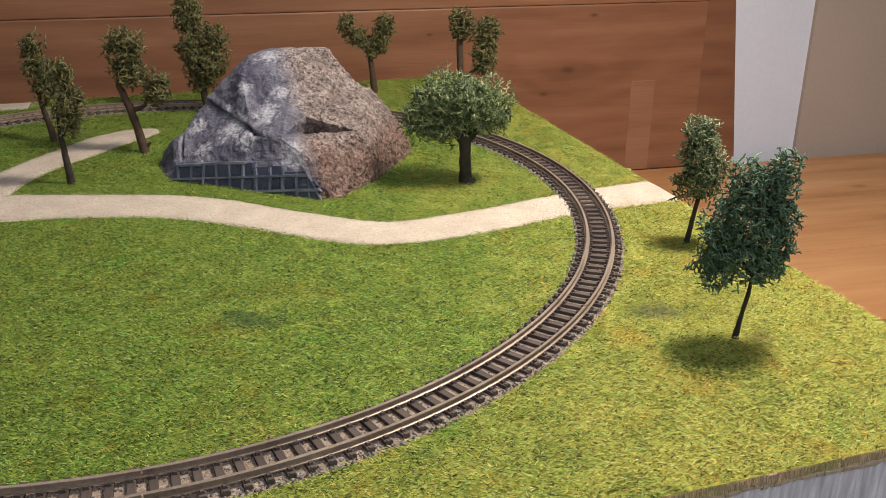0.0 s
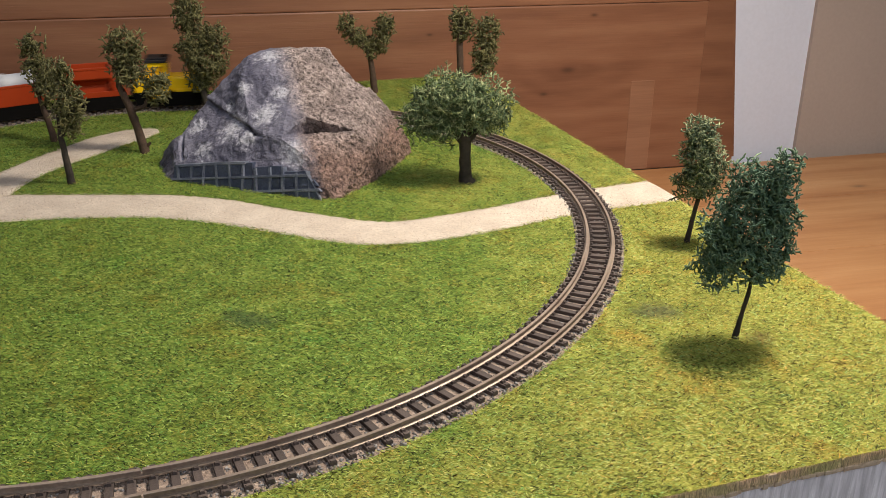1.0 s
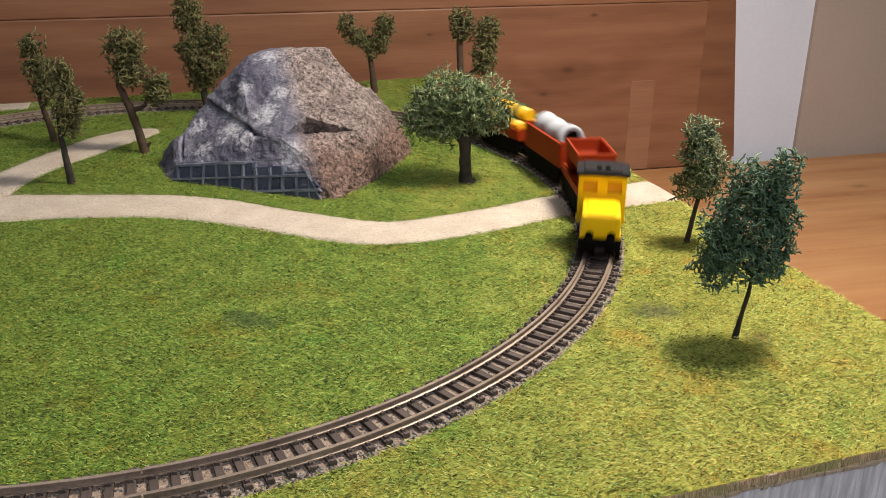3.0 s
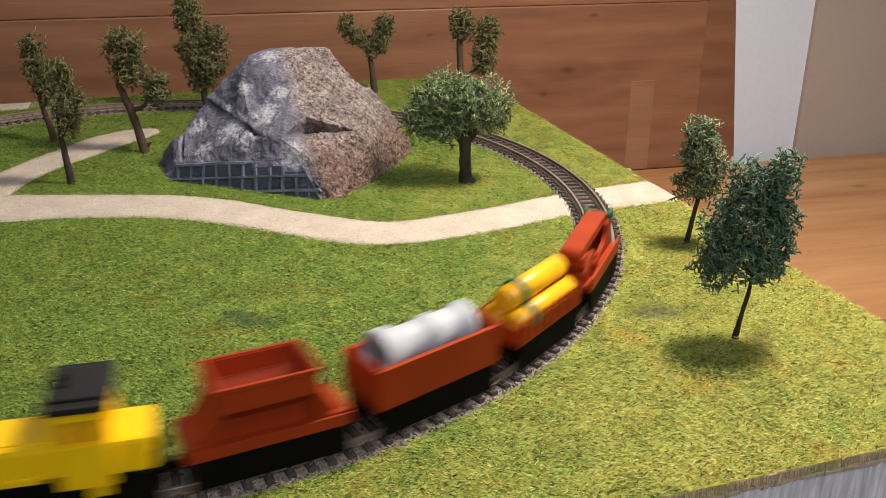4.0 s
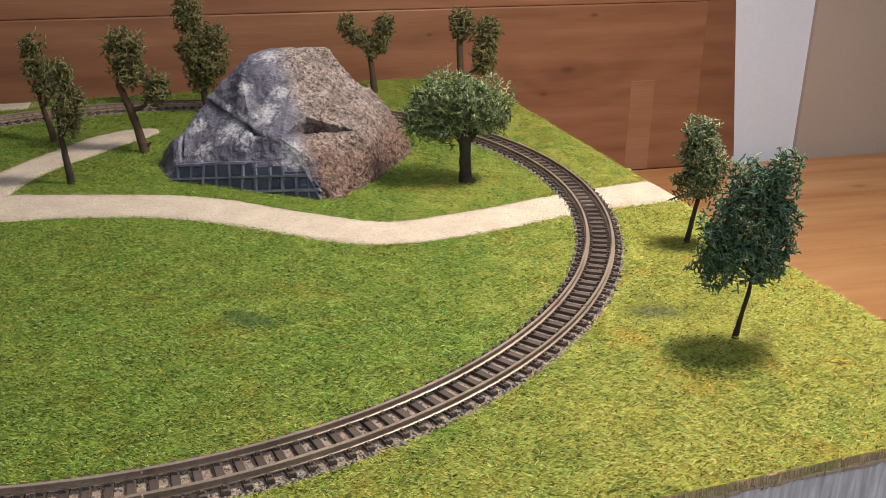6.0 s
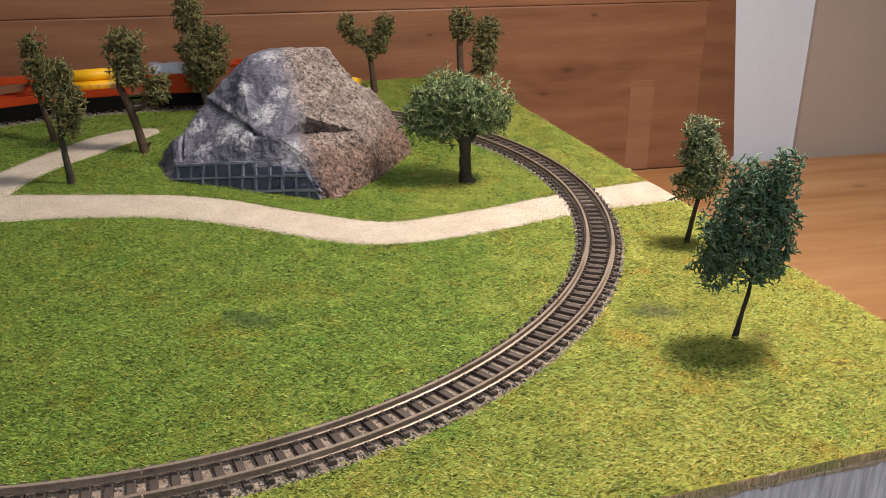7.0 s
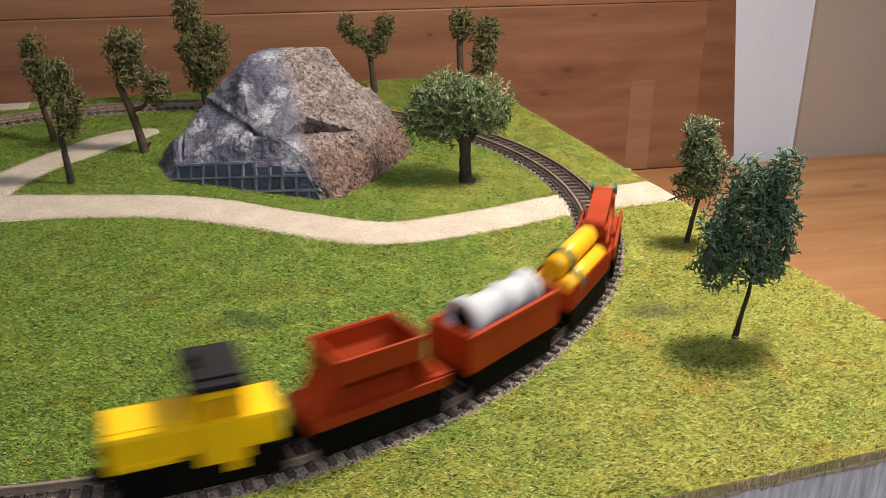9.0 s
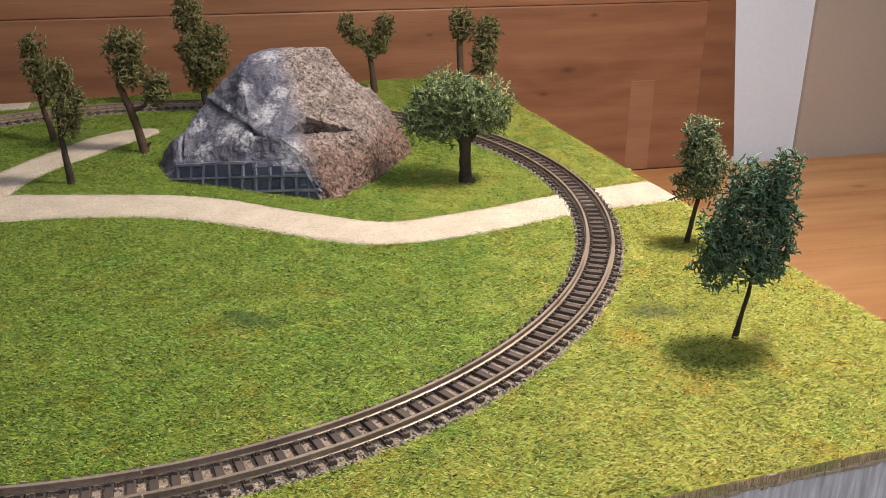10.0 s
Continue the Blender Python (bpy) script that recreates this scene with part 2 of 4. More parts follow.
surface("mat_seam", (0.62, 0.50, 0.36), (0.50, 0.36, 0.24), 160, 900, 0.9, 0.0003)
surface("slate_wall_paint", (0.040, 0.052, 0.092), (0.072, 0.086, 0.130), 120, 1100, 0.6, 0.0003, grain=0.45)
surface("slate_rib_paint", (0.095, 0.112, 0.160), (0.180, 0.195, 0.240), 160, 1100, 0.6, 0.0003, grain=0.45)
surface("yellow_plastic", (0.94, 0.57, 0.005), (0.91, 0.53, 0.005), 60, 1200, 0.42, 0.00002, grain=0.05, spec=0.25)
surface("yellow_pipe_plastic", (0.88, 0.47, 0.008), (0.84, 0.42, 0.008), 60, 1200, 0.4, 0.00003, grain=0.08)
surface("red_plastic", (0.35, 0.041, 0.008), (0.29, 0.032, 0.007), 60, 1200, 0.5, 0.00003, grain=0.10, spec=0.16)
surface("orange_glazing", (0.68, 0.30, 0.010), (0.60, 0.25, 0.010), 60, 1200, 0.3, 0.00002, grain=0.05)
surface("black_plastic", (0.003, 0.003, 0.003), (0.006, 0.005, 0.005), 60, 1200, 0.7, 0.00005, spec=0.06)
surface("roof_plastic", (0.011, 0.010, 0.011), (0.017, 0.016, 0.017), 60, 1200, 0.6, 0.00005, spec=0.25)
surface("green_plastic", (0.012, 0.12, 0.055), (0.016, 0.15, 0.065), 60, 1200, 0.45, 0.00003, grain=0.1)
surface("grey_pipe_plastic", (0.52, 0.54, 0.58), (0.44, 0.46, 0.51), 50, 1000, 0.55, 0.00005, grain=0.12)
surface("wheel_metal", (0.03, 0.028, 0.026), (0.06, 0.055, 0.05), 60, 900, 0.4, 0.00003, metal=0.7)
surface("white_wall_paint", (0.69, 0.72, 0.83), (0.65, 0.68, 0.79), 6, 300, 0.7, 0.0001, grain=0.06)
surface("taupe_wall_paint", (0.43, 0.35, 0.305), (0.395, 0.32, 0.278), 6, 300, 0.8, 0.0002, grain=0.08)
surface("room_wall_paint", (0.42, 0.37, 0.32), (0.38, 0.33, 0.28), 3, 200, 0.9, 0.0002, grain=0.1)
surface("room_floor", (0.10, 0.06, 0.035), (0.07, 0.042, 0.025), 3, 80, 0.6, 0.0002)
surface("support_wood", (0.05, 0.04, 0.032), (0.07, 0.055, 0.045), 20, 300, 0.8, 0.0002)

# ---- mesh helpers: meshes are drawn in millimetres ----
MM = 0.001


def part(name, bm, material, parent=None, label=""):
    """Links a bmesh drawn in millimetres as one mesh object."""
    bmesh.ops.scale(bm, vec=(MM, MM, MM), verts=bm.verts)
    bmesh.ops.recalc_face_normals(bm, faces=bm.faces)
    me = bpy.data.meshes.new(name)
    bm.to_mesh(me)
    bm.free()
    me.materials.append(MATERIALS[material])
    ob = new(name, me)
    if parent:
        ob.parent = parent
    return tagged(ob, label)


def mesh_part(name, verts, faces, material, parent=None, label="", smooth=False):
    """The same from arrays of points in millimetres and faces of equal length."""
    verts, faces = np.asarray(verts, np.float32) * MM, np.asarray(faces, np.int32)
    me = bpy.data.meshes.new(name)
    me.vertices.add(len(verts))
    me.vertices.foreach_set("co", verts.ravel())
    k = faces.shape[1]
    me.loops.add(faces.size)
    me.loops.foreach_set("vertex_index", faces.ravel())
    me.polygons.add(len(faces))
    me.polygons.foreach_set("loop_start", np.arange(0, faces.size, k, dtype=np.int32))
    me.update(calc_edges=True)
    if smooth:
        me.polygons.foreach_set("use_smooth", np.ones(len(faces), bool))
    me.materials.append(MATERIALS[material])
    ob = new(name, me)
    if parent:
        ob.parent = parent
    return tagged(ob, label)


def box(bm, x0, x1, y0, y1, z0, z1, bevel=0.3, taper=None):
    """A bevelled block; taper: (end inset, side inset) of its top."""
    made = bmesh.ops.create_cube(bm, size=1.0)["verts"]
    for v in made:
        top = v.co.z > 0
        ix, iy = taper if (taper and top) else (0, 0)
        v.co = Vector(((x0 + ix if v.co.x < 0 else x1 - ix), (y0 + iy if v.co.y < 0 else y1 - iy), (z1 if top else z0)))
    if bevel:
        edges = {e for v in made for e in v.link_edges}
        bmesh.ops.bevel(bm, geom=list(edges), offset=bevel, segments=2, profile=0.6, affect="EDGES")
    return bm


def cylinder(bm, a, b, r0, r1=None, sides=20, bevel=0.0):
    """A round bar from a to b."""
    a, b = Vector(a), Vector(b)
    m = Matrix.Translation((a + b) / 2) @ (b - a).to_track_quat("Z", "Y").to_matrix().to_4x4()
    made = bmesh.ops.create_cone(bm, cap_ends=True, segments=sides, radius1=r0, radius2=r0 if r1 is None else r1, depth=(b - a).length, matrix=m)["verts"]
    if bevel:
        edges = {e for v in made for e in v.link_edges if len([f for f in e.link_faces if len(f.verts) > 4]) == 1}
        bmesh.ops.bevel(bm, geom=list(edges), offset=bevel, segments=2, affect="EDGES")
    return bm


def extrude(bm, outline, y0, y1, bevel=0.25):
    """A closed outline in x and z, drawn out along y."""
    lo = [bm.verts.new((x, y0, z)) for x, z in outline]
    hi = [bm.verts.new((x, y1, z)) for x, z in outline]
    n = len(outline)
    faces = [bm.faces.new(lo), bm.faces.new(hi[::-1])]
    faces += [bm.faces.new((lo[i], hi[i], hi[(i + 1) % n], lo[(i + 1) % n])) for i in range(n)]
    bmesh.ops.recalc_face_normals(bm, faces=faces)
    if bevel:
        edges = {e for v in lo + hi for e in v.link_edges}
        bmesh.ops.bevel(bm, geom=list(edges), offset=bevel, segments=2, affect="EDGES")
    return bm


def tube_profile(bm, stations, inner, axis_z, sides=28):
    """A hollow pipe along x: stations of (x, outer radius), one inner radius."""
    rings = []
    for x, r in stations + [(stations[-1][0], inner), (stations[0][0], inner)]:
        rings.append([bm.verts.new((x, r * math.cos(k * math.tau / sides), axis_z + r * math.sin(k * math.tau / sides))) for k in range(sides)])
    rings.append(rings[0])
    for a, b in zip(rings, rings[1:]):
        for k in range(sides):
            f = bm.faces.new((a[k], b[k], b[(k + 1) % sides], a[(k + 1) % sides]))
            f.smooth = True
    return bm


def shade_smooth(ob):
    ob.data.polygons.foreach_set("use_smooth", [True] * len(ob.data.polygons))
    return ob


B = bmesh.new

# ---- structure: room, desk, panel, board ----
HALF = 231.0
JOINT = 42.4


def slab(name, x0, x1, y0, y1, z0, z1, material, label, category, bevel=0.0):
    ob = part(name, box(B(), x0, x1, y0, y1, z0, z1, bevel), material)
    return tagged(ob, label, category, kind="structure")


# the back wall and the desk stand a little askew to the board
BACK = pose(0.374, 0.248, 0, 0, 0, -4.7)


def room():
    slab("floor", -1900, 1900, -1180, 700, -900, -860, "room_floor", "dark brown wooden floor of the room", "floor")
    # ceiling and beige walls are out of view, added to bounce soft light
    slab("ceiling", -1900, 1900, -1180, 700, 1500, 1540, "white_wall_paint", "unseen plain white ceiling added to bounce light", "ceiling")
    # unseen wall behind the camera, with a window added to house the fill lamp
    slab("wall_south", -1740, -340, -1140, -1100, -900, 1540, "room_wall_paint", "unseen plain beige wall added to close the room", "wall")
    slab("wall_south_east", 540, 1740, -1140, -1100, -900, 1540, "room_wall_paint", "unseen plain beige wall added to close the room", "wall")
    slab("wall_south_sill", -340, 540, -1140, -1100, -900, 420, "room_wall_paint", "unseen plain beige wall added under the window", "wall")
    slab("wall_south_lintel", -340, 540, -1140, -1100, 1300, 1540, "room_wall_paint", "unseen plain beige wall added over the window", "wall")
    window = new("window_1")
    tagged(window, "unseen white framed window added behind the camera for fill light", "window", kind="structure")
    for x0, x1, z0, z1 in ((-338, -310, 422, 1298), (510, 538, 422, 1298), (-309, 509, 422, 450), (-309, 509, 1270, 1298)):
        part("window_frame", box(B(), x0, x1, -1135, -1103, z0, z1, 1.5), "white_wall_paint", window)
    slab("wall_east", 1700, 1740, -1099, 600, -900, 1540, "room_wall_paint", "unseen plain beige wall added to close the room", "wall")
    slab("wall_west", -1740, -1700, -1099, 600, -900, 1540, "room_wall_paint", "unseen plain beige wall added to close the room", "wall")
    slab("wall_north", -2300, 160, 14, 150, -900, 1540, "white_wall_paint", "white painted wall with a cool sheen beside the panel", "wall").matrix_basis = BACK
    slab("wall_north_taupe", 160, 1500, 10, 150, -900, 1540, "taupe_wall_paint", "taupe painted wall beside the white strip", "wall").matrix_basis = BACK
    # panel of long pine planks standing on the desk, with a rounded end
    panel = new("wood_panel")
    panel.matrix_basis = BACK
    tagged(panel, "reddish pine panel of long horizontal planks", "wood panel", kind="structure")
    part("plank", box(B(), -1400, 60, 0, 13, -90, JOINT - 0.12, 0.9), "panel_wood", panel)
    part("plank", box(B(), -1400, 60, 0.8, 13, JOINT + 0.12, 112, 0.9), "panel_wood", panel)
    # thin strip added to draw a paler band of the panel, not a separate part
    part("pale_strip", box(B(), -2, 18, -0.35, 4, -89.5, -17, 0.3), "pale_strip_wood", panel, "added strip standing in for a pale band on the panel")
    bm = box(B(), 57.0, 88.0, -0.25, 13.2, -90, 112, 0)
    for v in bm.verts:
        if v.co.x > 80:
            v.co.x = 88.0 - 0.123 * v.co.z
    bmesh.ops.bevel(bm, geom=[e for e in bm.edges if all(v.co.x > 70 for v in e.verts)], offset=4.5, segments=4, affect="EDGES")
    part("end_post", bm, "post_wood", panel, "upright end with a rounded edge")
    # desk top of broad glued pine boards
    desk = new("desk")
    desk.matrix_basis = BACK
    tagged(desk, "pale orange pine desk top with a knot", "desk", kind="structure")
    for y0, y1 in ((-279, -185), (-184.8, -92), (-91.8, -0.6)):
        part("board", box(B(), -1270, 1130, y0, y1, -115, -90, 0.4), "desk_wood", desk)
    for x in (-1200, 1050):
        for y in (-270, -50):
            part("leg", box(B(), x, x + 45, y, y + 40, -860, -115.2, 1.5), "desk_wood", desk)
    # dark box that carries the layout board
    ob = part("support_box", box(B(), -170, 150, -5, 190, -90, -17.2, 1.0), "support_wood")
    tagged(ob, "dark box under the layout board on the desk", "box")


def layout_board():
    board = part("layout_board", box(B(), -HALF, HALF, -HALF, HALF, -17, -3.4, 0.6), "board_edge_paint")
    tagged(board, "square layout board with brushed grey painted edges", "board", kind="structure")
    part("seam", box(B(), -HALF - 0.5, HALF + 0.5, -HALF - 0.6, HALF + 0.5, -3.4, -2.5, 0.2), "mat_seam", board, "cream glued seam under the mat")
    part("tape_tab", box(B(), 143.6, 146.4, -HALF - 0.62, -HALF + 0.2, -3.6, -0.1, 0.12), "mat_seam", board, "small translucent strip of tape")
    mat = part("grass_mat", box(B(), -HALF, HALF, -HALF, HALF, -2.5, -0.2, 0.3), "grass_mat")
    tagged(mat, "green grass mat covering the layout board", "grass mat", kind="structure")
    part("mat_rim", box(B(), -HALF + 1, HALF - 1, -HALF - 0.35, -HALF - 0.05, -2.45, -0.3, 0.1), "mat_backing", mat, "frayed brown edge of the mat")


    # fibres fraying over the front edge, and blobs of glue along the seam
    rng = np.random.default_rng(21)
    n = 9000
    x = rng.uniform(-40, HALF, n)
    lean, wide = rng.normal(0, 0.5, n), rng.uniform(0.08, 0.22, n)
    top, low = rng.uniform(-0.8, 0.3, n), -2.0 - np.abs(rng.normal(0, 0.55, n)) - 0.35 * np.sin(x * 0.35)
    y = -HALF - rng.uniform(0.35, 0.85, n)
    pts = np.stack([np.c_[x, y + 0.2, top], np.c_[x + wide, y + 0.2, top], np.c_[x + wide + lean, y, low], np.c_[x + lean, y, low]], 1).reshape(-1, 3)
    mesh_part("frayed_fibres", pts, np.arange(n * 4).reshape(-1, 4), "mat_fray", mat, "frayed brown fibres hanging over the edge")
    bm = B()
    for k in range(150):
        gx = rng.uniform(-40, HALF - 2)
        box(bm, gx, gx + rng.uniform(1.0, 4.5), -HALF - rng.uniform(0.75, 0.95), -HALF + 0.1, -3.5 - rng.uniform(0.0, 0.5), -2.7 + rng.uniform(-0.2, 0.4), 0.18)
    part("glue_bead", bm, "mat_seam", board, "uneven cream bead of glue")


RING = 193.0
MAIN_PATH = [(-230, 62, 34), (-120, 44, 36), (-54, 28, 36), (-25, 21.5, 32), (10.5, 11, 30), (32, -1, 29), (48.5, -14.5, 27), (65.5, -28.5, 26.5),
             (87, -45, 27), (104, -50, 26), (122.5, -49.5, 26.5), (147, -46, 26), (170, -41, 26), (200, -37, 28), (231, -35, 30)]
BRANCH = [(-66, 42, 26), (-56, 66, 24), (-42.5, 88, 24), (-25, 108.5, 27), (-9, 126.5, 27), (6, 136, 22), (15, 138, 8)]
FAR_PATH = [(-140, 226, 19), (-100, 223, 19), (-58, 221, 19)]


def smooth_line(points, step=1.5):
    """A smooth line of (x, y, width) through the points."""
    p = np.array([points[0]] + list(points) + [points[-1]], float)
    out = []
    for a, b, c, d in zip(p, p[1:], p[2:], p[3:]):
        n = max(2, int(np.hypot(*(c - b)[:2]) / step))
        for k in range(n):
            s = k / n
            out.append(0.5 * ((2 * b) + (c - a) * s + (2 * a - 5 * b + 4 * c - d) * s * s + (3 * b - a - 3 * c + d) * s ** 3))
    out.append(p[-1])
    return np.array(out)


PATH_LINES = [smooth_line(q) for q in (MAIN_PATH, BRANCH, FAR_PATH)]


def path_cover(x, y, grow=0.0):
    """True where a sand path lies."""
    hit = np.zeros(x.shape, bool)
    for line in PATH_LINES:
        for px, py, w in line[::3]:
            hit |= (x - px) ** 2 + (y - py) ** 2 < (w / 2 + grow) ** 2
    return hit


def sand_paths():
    for line, height, label in zip(PATH_LINES, (0.45, 0.40, 0.45), ("winding cream sand path across the grass", "short cream sand path ending beside the rock", "cream sand path at the far rim")):
        rng = np.random.default_rng(4)
        d = np.gradient(line[:, :2], axis=0)
        d /= np.linalg.norm(d, axis=1)[:, None]
        side = np.c_[-d[:, 1], d[:, 0]]
        verts, cols = [], 9
        for i, (x, y, w) in enumerate(line):
            for k in range(cols):
                u = k / (cols - 1) * 2 - 1
                ragged = (rng.normal(0, 0.35) if abs(u) == 1 else 0)
                z = (height - 0.75 * abs(u) ** 8) + (rng.normal(0, 0.03) if abs(u) < 1 else 0)
                px, py = np.array((x, y)) + side[i] * (u * w / 2 + ragged)
                verts.append((min(px, HALF - 0.2), min(py, HALF - 0.2), z))
        n = len(line)
        faces = [(i * cols + k, i * cols + k + 1, (i + 1) * cols + k + 1, (i + 1) * cols + k) for i in range(n - 1) for k in range(cols - 1)]
        rim = [i * cols for i in range(n)] + [(n - 1) * cols + k for k in range(1, cols)] + [i * cols + cols - 1 for i in range(n - 2, -1, -1)] + [k for k in range(cols - 2, 0, -1)]
        base = len(verts)
        verts += [(verts[i][0], verts[i][1], -0.6) for i in rim]
        faces += [(rim[i], rim[(i + 1) % len(rim)], base + (i + 1) % len(rim), base + i) for i in range(len(rim))]
        ob = mesh_part("sand_path", verts, faces, "path_sand")
        tagged(ob, label, "path", kind="structure")


def sprinkle(rng, n, x0, x1, y0, y1):
    return rng.uniform(x0, x1, n), rng.uniform(y0, y1, n)


def grass_fibres():
    """Short loose fibres of the mat, lying every way."""
    rng = np.random.default_rng(11)
    x, y = sprinkle(rng, 820000, -125, HALF - 0.3, -HALF + 0.2, HALF - 0.3)
    r = np.hypot(x, y)
    keep = ~path_cover(x, y, -0.6) & (np.abs(r - RING) > 9.3 + rng.normal(0, 0.35, len(x)))
    x, y = x[keep], y[keep]
    n = len(x)
    turn = rng.normal(-0.25, 0.60, n) + rng.integers(0, 2, n) * math.pi
    tilt = np.abs(rng.normal(0.16, 0.20, n))
    length, width = rng.uniform(0.7, 1.7, n), np.where(rng.random(n) < 0.6, rng.uniform(0.09, 0.16, n), rng.uniform(0.17, 0.26, n))
    tuft = np.sin(x * 1.3 + 2.0 * np.sin(y * 0.9)) * np.sin(y * 1.7 + 1.6 * np.sin(x * 1.1))
    z = rng.uniform(-0.2, 0.45, n) + 0.40 * tuft
    d = np.c_[np.cos(turn) * np.cos(tilt), np.sin(turn) * np.cos(tilt), np.sin(tilt)]
    s = np.c_[-np.sin(turn), np.cos(turn), rng.normal(0, 0.35, n)]
    root = np.c_[x, y, z]
    a, b = root - s * width[:, None] / 2, root + s * width[:, None] / 2
    mid = root + d * length[:, None] * 0.55 + np.c_[np.zeros(n), np.zeros(n), rng.uniform(0, 0.25, n)]
    tip = root + d * length[:, None]
    verts = np.stack([a, b, mid + s * width[:, None] * 0.5, mid - s * width[:, None] * 0.5, tip], 1).reshape(-1, 3)
    base = np.arange(n) * 5
    faces = np.concatenate([np.stack([base, base + 1, base + 2], 1), np.stack([base, base + 2, base + 3], 1), np.stack([base + 3, base + 2, base + 4], 1)])
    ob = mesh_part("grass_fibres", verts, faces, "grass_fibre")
    tagged(ob, "short green and straw-coloured fibres of the mat", "grass", kind="stuff")


def crumbs(name, x, y, z, size, material, label, category, rng):
    """Small uneven stones."""
    n = len(x)
    shape = np.array([(1, 0, 0), (-1, 0, 0), (0, 1, 0), (0, -1, 0), (0, 0, 1), (0, 0, -1)], float)
    tri = np.array([(0, 2, 4), (2, 1, 4), (1, 3, 4), (3, 0, 4), (2, 0, 5), (1, 2, 5), (3, 1, 5), (0, 3, 5)])
    jitter = rng.uniform(0.55, 1.25, (n, 6, 1)) * shape[None] + rng.normal(0, 0.18, (n, 6, 3))
    turn = rng.uniform(0, math.tau, n)
    c, s = np.cos(turn)[:, None], np.sin(turn)[:, None]
    px = jitter[:, :, 0] * c - jitter[:, :, 1] * s
    py = jitter[:, :, 0] * s + jitter[:, :, 1] * c
    pts = np.stack([px, py, jitter[:, :, 2] * 0.8], 2) * size[:, None, None] + np.stack([x, y, z], 1)[:, None]
    faces = (tri[None] + (np.arange(n) * 6)[:, None, None]).reshape(-1, 3)
    ob = mesh_part(name, pts.reshape(-1, 3), faces, material)
    return tagged(ob, label, category, kind="stuff")


def ballast():
    rings = [(RING - 9.6, -0.4), (RING - 8.6, 0.35), (RING + 8.6, 0.35), (RING + 9.8, -0.4)]
    n = 720
    verts = [(r * math.cos(k * math.tau / n), r * math.sin(k * math.tau / n), z) for r, z in rings for k in range(n)]
    faces = [(i * n + k, i * n + (k + 1) % n, (i + 1) * n + (k + 1) % n, (i + 1) * n + k) for i in range(3) for k in range(n)]
    ob = mesh_part("ballast_bed", verts, faces, "ballast_bed")
    tagged(ob, "sandy brown bed of fine ballast under the track", "ballast bed", kind="structure")
    rng = np.random.default_rng(5)
    a = rng.uniform(-math.pi, math.pi, 15000)
    r = RING + np.where(rng.random(15000) < 0.62, rng.choice([-1, 1], 15000) * np.abs(rng.normal(8.3, 0.8, 15000)), rng.uniform(-8, 8, 15000))
    crumbs("ballast_stones", r * np.cos(a), r * np.sin(a), rng.uniform(0.2, 0.6, 15000), rng.uniform(0.28, 0.62, 15000), "ballast_stone",
           "fine grey ballast stones beside the sleepers", "ballast", rng)
    x, y = sprinkle(rng, 120000, -80, HALF - 1, -75, 230)
    ok = path_cover(x, y, -0.5) & (np.abs(np.hypot(x, y) - RING) > 9)
    x, y = x[ok][:15000], y[ok][:15000]
    crumbs("sand_grains", x, y, rng.uniform(0.3, 0.5, len(x)), rng.uniform(0.09, 0.27, len(x)), "sand_grain", "loose grains of sand on the paths", "sand", rng)


def rail_arc(radius, a0, a1, steps=46):
    """A rail of flat-bottomed section along an arc, in degrees."""
    section = [(-0.95, 1.55), (0.95, 1.55), (0.95, 1.85), (0.25, 2.1), (0.25, 2.9), (0.5, 3.05), (0.5, 3.4), (0.42, 3.5), (-0.42, 3.5), (-0.5, 3.4), (-0.5, 3.05), (-0.25, 2.9), (-0.25, 2.1), (-0.95, 1.85)]
    bm = B()
    rings = []
    for k in range(steps + 1):
        a = radians(a0 + (a1 - a0) * k / steps)
        rings.append([bm.verts.new(((radius + u) * math.cos(a), (radius + u) * math.sin(a), z)) for u, z in section])
    n = len(section)
    for p, q in zip(rings, rings[1:]):
        for k in range(n):
            bm.faces.new((p[k], p[(k + 1) % n], q[(k + 1) % n], q[k]))
    bm.faces.new(rings[0])
    bm.faces.new(rings[-1][::-1])
    return bm


def track():
    """Eight curved sections of 45 degrees, each with two rails and thirty sleepers."""
    first = new("track_section")
    tagged(first, "curved model railway track section with brown sleepers", "railway track", "track sections of the ring")
    part("rail", rail_arc(RING - 4.85, 0.06, 44.94), "rail_metal", first, "inner bronze-coloured rail")
    part("rail", rail_arc(RING + 4.85, 0.06, 44.94), "rail_metal", first, "outer bronze-coloured rail")
    bm = B()
    box(bm, -8.4, 8.4, -1.05, 1.05, -0.2, 1.5, 0.15)
    for x in (-6.5, -3.2, 3.2, 6.5):
        box(bm, x - 0.55, x + 0.55, -0.62, 0.62, 1.45, 2.25, 0.0, (0.15, 0.15))
    for x in (-8.0, 8.0):
        box(bm, x - 0.45, x + 0.45, -0.75, 0.75, 1.4, 1.8, 0.0, (0.1, 0.1))
    sleeper = part("sleeper", bm, "sleeper_plastic", first)
    for k in range(30):
        ob = sleeper if k == 0 else new("sleeper", sleeper.data)
        ob.parent = first
        a = 0.75 + k * 1.5
        ob.matrix_basis = pose(RING * MM * math.cos(radians(a)), RING * MM * math.sin(radians(a)), 0, 0, 0, a)
    for r in (RING - 4.85, RING + 4.85):
        bm = B()
        box(bm, r - 1.05, r + 1.05, -2.6, 2.6, 1.5, 2.0, 0.15)
        part("rail_joiner", bm, "rail_metal", first)
    for k in range(1, 8):
        copy_thing(first, pose(0, 0, 0, 0, 0, 45 * k))


